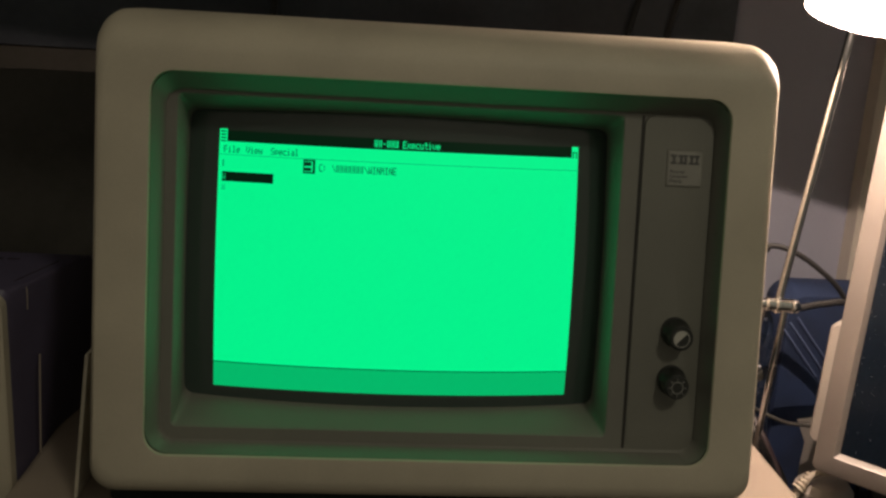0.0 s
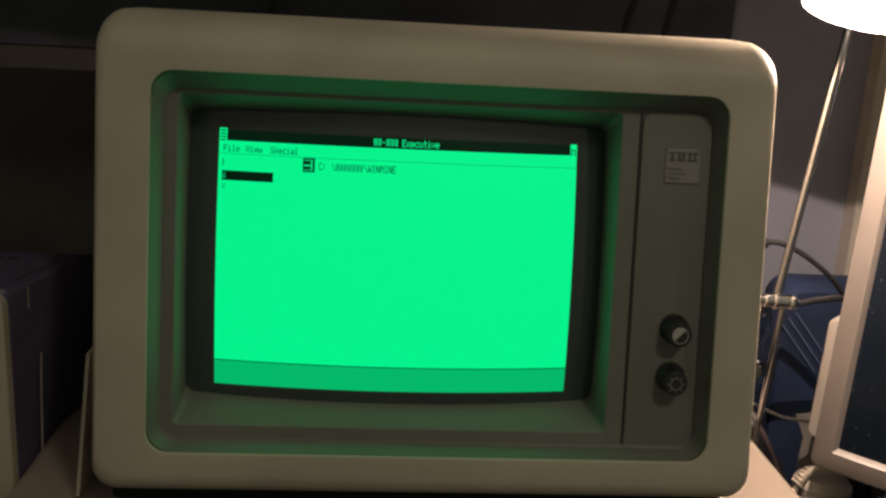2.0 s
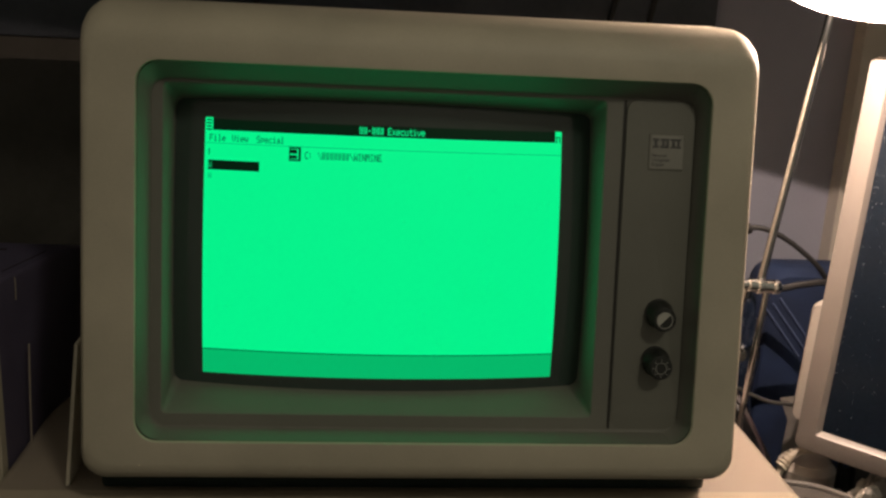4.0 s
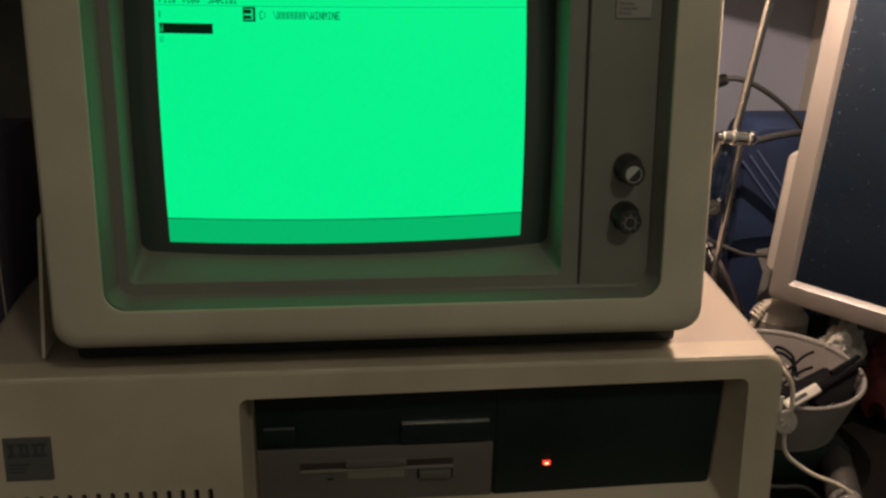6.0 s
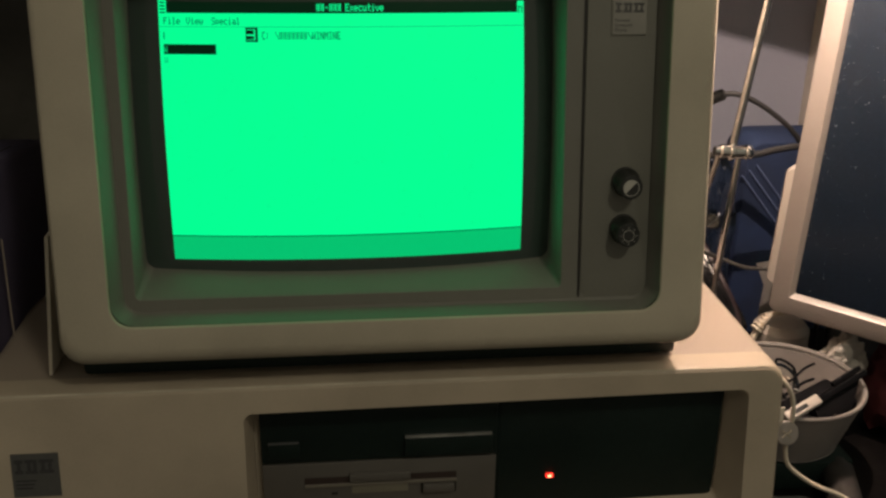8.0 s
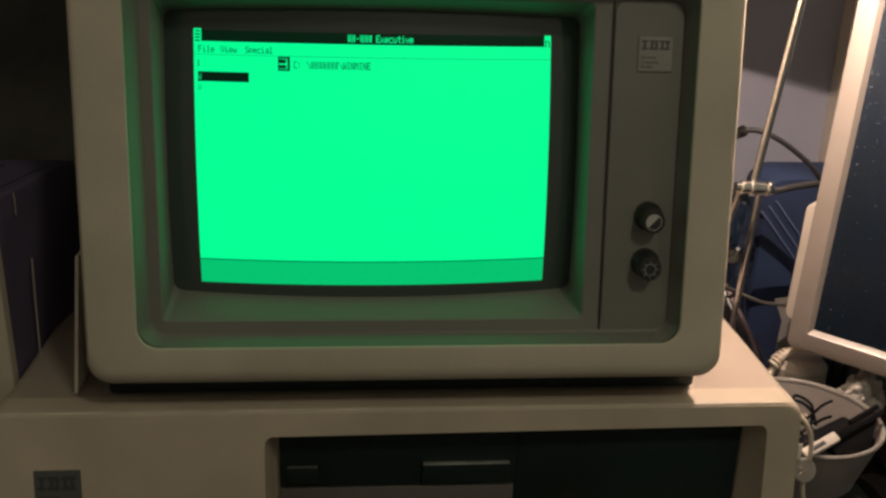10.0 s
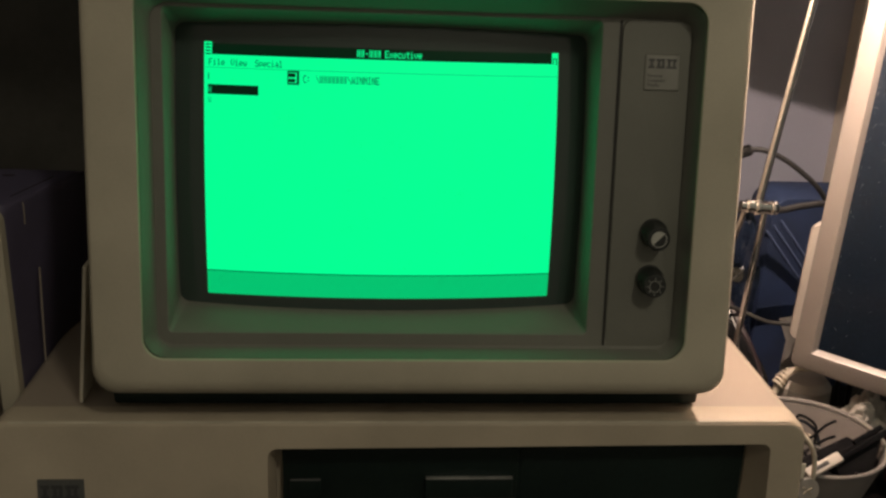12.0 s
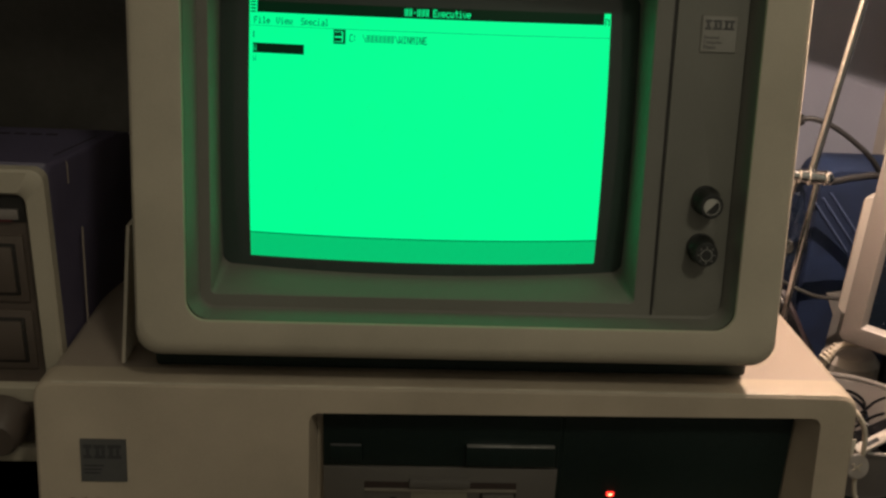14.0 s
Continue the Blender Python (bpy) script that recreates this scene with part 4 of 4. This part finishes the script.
tub_wire("black loose wire tangled at the top of the tub", [(-0.040, 0.012, 0.048), (-0.020, 0.022, 0.058), (-0.005, 0.010, 0.054), (0.004, 0.022, 0.060), (0.014, 0.012, 0.056), (0.006, -0.006, 0.046)], 0.0012, MATTEBLK)
tub_wire("black loose wire reaching across the tub", [(-0.030, -0.005, 0.046), (-0.012, 0.014, 0.056), (0.002, 0.000, 0.052), (0.022, 0.012, 0.056), (0.032, 0.016, 0.058)], 0.0011, MATTEBLK)
tub_wire("grey loose wire lying in the tub", [(-0.020, -0.012, 0.040), (-0.006, 0.004, 0.048), (0.010, -0.004, 0.046), (0.018, -0.014, 0.042)], 0.0018, GREYC)


def oriented(bm, at, x_axis, z_axis):
    x = Vector(x_axis).normalized()
    y = Vector(z_axis).cross(x).normalized()
    z = x.cross(y)
    bmesh.ops.transform(bm, matrix=Matrix.Translation(at) @ Matrix((x, y, z)).transposed().to_4x4(), verts=bm.verts)
    return bm


usb = thing("white_gadget", "white flat gadget with a black slot in the tub", "gadget", (0.30, 0.065, 0.033))
ub_at, ux, uz = (0.2975, 0.0560, 0.0793), (0.90, 0.33, 0.26), (-0.1, -0.55, 0.83)
part("body", oriented(box(-0.0160, 0.0160, -0.0040, 0.0040, -0.0022, 0.0022, 0.0014, 3), ub_at, ux, uz), WHITEP, usb)
part("slot", oriented(box(-0.010, 0.004, -0.0016, 0.0016, 0.0016, 0.0024, 0.0004), ub_at, ux, uz), BLACKRUB, usb)
plug = thing("tan_plug", "small tan plug among the wires in the tub", "plug", (0.310, 0.118, 0.050))
part("body", oriented(box(-0.0060, 0.0060, -0.0032, 0.0032, -0.0026, 0.0026, 0.0008), (0.3110, 0.1180, 0.0660), (0.9, 0.3, -0.2), (0.1, -0.3, 0.9)), ORANGE, plug)
part("collar", oriented(box(0.0056, 0.0092, -0.0022, 0.0022, -0.0018, 0.0018, 0.0006), (0.3110, 0.1180, 0.0660), (0.9, 0.3, -0.2), (0.1, -0.3, 0.9)), CREAM, plug)
rem = thing("black_case", "flat black plastic case standing askew in the tub", "case", (0.345, 0.075, 0.033))
r_at, rx, rz = (0.3390, 0.0750, 0.0655), (0.86, 0.42, 0.16), (0.20, -0.78, 0.60)


def slab_case(x0, x1, y0, y1, z0, z1, r):
    """A flat case whose lower end narrows."""
    bm = box(x0, x1, y0, y1, z0, z1, r)
    for v in bm.verts:
        if v.co.y < 0 and v.co.x > 0:
            v.co.x *= 0.15
    return bm


part("body", oriented(slab_case(-0.026, 0.030, -0.007, 0.016, -0.0035, 0.0035, 0.0015), r_at, rx, rz), MATTEBLK, rem)
part("edge_rail", oriented(box(-0.027, 0.034, 0.0120, 0.0165, 0.0030, 0.0058, 0.0008), r_at, rx, rz), MATTEBLK, rem)
part("edge_rail", oriented(box(0.004, 0.036, 0.0160, 0.0200, -0.0030, 0.0004, 0.0008), r_at, rx, rz), MATTEBLK, rem)
part("button", oriented(cyl((-0.012, -0.001, 0.0030), (-0.012, -0.001, 0.0046), 0.0016, 0.0014, 14), r_at, rx, rz), CHROME, rem)
adp = thing("black_adapter", "black adapter lying in the tub", "adapter", (0.325, 0.10, 0.02))
part("body", oriented(box(-0.027, 0.024, -0.016, 0.016, -0.009, 0.009, 0.003), (0.3270, 0.0850, 0.0600), (0.85, 0.35, 0.15), (-0.2, -0.2, 0.9)), MATTEBLK, adp)

# crumpled clear bag and red cloth beyond the tub


def crumple(centre, size, seed, level=3, rough=0.35):
    bm = bmesh.new()
    bmesh.ops.create_icosphere(bm, subdivisions=level, radius=1.0)
    noise.seed_set(seed)
    for v in bm.verts:
        p = v.co.copy()
        k = 1 + rough * (noise.noise(p * 1.7 + Vector((seed, 0, 0))) + 0.6 * abs(noise.noise(p * 4.3)) - 0.35 * abs(noise.noise(p * 9.0)))
        v.co = Vector(centre) + Vector((p.x * size[0], p.y * size[1], p.z * size[2])) * k
        v.co.z = max(v.co.z, 0.002)
    return bm


cbag = thing("plastic_bag", "crumpled clear plastic bag behind the tub", "bag", (0.40, 0.20, 0.0))
part("film", crumple((0.3740, 0.1500, 0.046), (0.027, 0.015, 0.034), 3, 5, 0.45), BAGM, cbag, smooth=False)
cloth = thing("red_cloth", "heap of dark red cloth on the desk", "cloth", (0.49, 0.24, 0.0))
part("fabric", crumple((0.4280, 0.1450, 0.034), (0.024, 0.032, 0.036), 7, 4, 0.5), REDM, cloth)

sleeve = thing("plastic_sleeve", "crumpled dark blue plastic sleeve behind the lamp", "bag", (0.312, 0.30, 0.0))
part("film", crumple((0.3120, 0.3020, 0.094), (0.024, 0.020, 0.098), 5, 4, 0.4), SLEEVE, sleeve, smooth=False)

# white cable with a round clear clip on the computer's side
wc = thing("white_cable", "white cable running down the computer's side over the desk", "cable", (0.27, 0.02, 0.0))
part("cord", tube([(0.2545, 0.090, 0.090), (0.2550, 0.060, 0.112), (0.2585, 0.036, 0.1230), (0.2655, 0.0270, 0.1185), (0.2722, 0.026, 0.1060), (0.2738, 0.025, 0.0900), (0.2726, 0.025, 0.0780), (0.2728, 0.025, 0.0650), (0.2775, 0.024, 0.0525), (0.2955, 0.021, 0.0390), (0.3180, 0.018, 0.0290), (0.3410, 0.013, 0.0120), (0.3620, 0.006, 0.0028), (0.42, 0.0, 0.0026)], 0.0016, 10), CREAM, wc)
part("clip", cyl((0.2694, 0.0225, 0.0820), (0.2696, 0.0203, 0.0828), 0.0086, 0.0083, 28, bevel=0.0005), DISC, wc, "round clear plastic clip")
for s in (1, -1):
    part("clip_rib", oriented(box(-0.0042, 0.0042, -0.0005, 0.0005, -0.0005, 0.0005), (0.2686, 0.0195, 0.0828), (1, 0.0, 0.9 * s), (0, 1, 0)), CREAM, wc)

part("tab", box(0.2570, 0.2672, 0.0245, 0.0254, 0.0830, 0.1010, 0.0004), CARD, wc, "pale flat tab")

# odds and ends on the dark desk
wad = thing("grey_canister", "dull grey cylinder lying on the dark desk", "canister", (0.335, 0.06, 0.0))
part("body", cyl((0.3430, 0.0720, 0.0128), (0.3262, 0.0220, 0.0128), 0.0124, 0.0124, 28, bevel=0.001), mat("grey_plug", (0.035, 0.032, 0.030), 0.5, grain=0.08, stain=0.3, stain_size=60), wad)
part("end_cap", cyl((0.3262, 0.0220, 0.0128), (0.3225, 0.0110, 0.0128), 0.0118, 0.0116, 28, bevel=0.001), mat("pale_cap", (0.16, 0.15, 0.14), 0.5, grain=0.05), wad, "pale grey end cap")
bpl = thing("blue_plug", "small blue plug with a chrome shell on the desk", "plug", (0.303, 0.016, 0.0))
part("body", box(0.294, 0.305, 0.012, 0.020, 0.0006, 0.0076, 0.0015), BLUEP, bpl)
part("shell", box(0.305, 0.312, 0.0130, 0.0190, 0.0013, 0.0069, 0.0008), CHROME, bpl)
cable("floor_loop", "black cable coiled loosely on the desk", [(0.272, 0.035, 0.003), (0.30, 0.000, 0.003), (0.34, -0.004, 0.003), (0.39, 0.04, 0.004), (0.42, 0.03, 0.003), (0.45, 0.0, 0.003)], 0.0026, BLACKRUB, 8)
cable("grey_loop", "grey cable lying on the desk beside the tub", [(0.272, 0.062, 0.002), (0.290, 0.055, 0.002), (0.312, 0.052, 0.002), (0.318, 0.030, 0.002), (0.312, 0.004, 0.002), (0.34, -0.012, 0.002)], 0.0018, GREYC, 8)
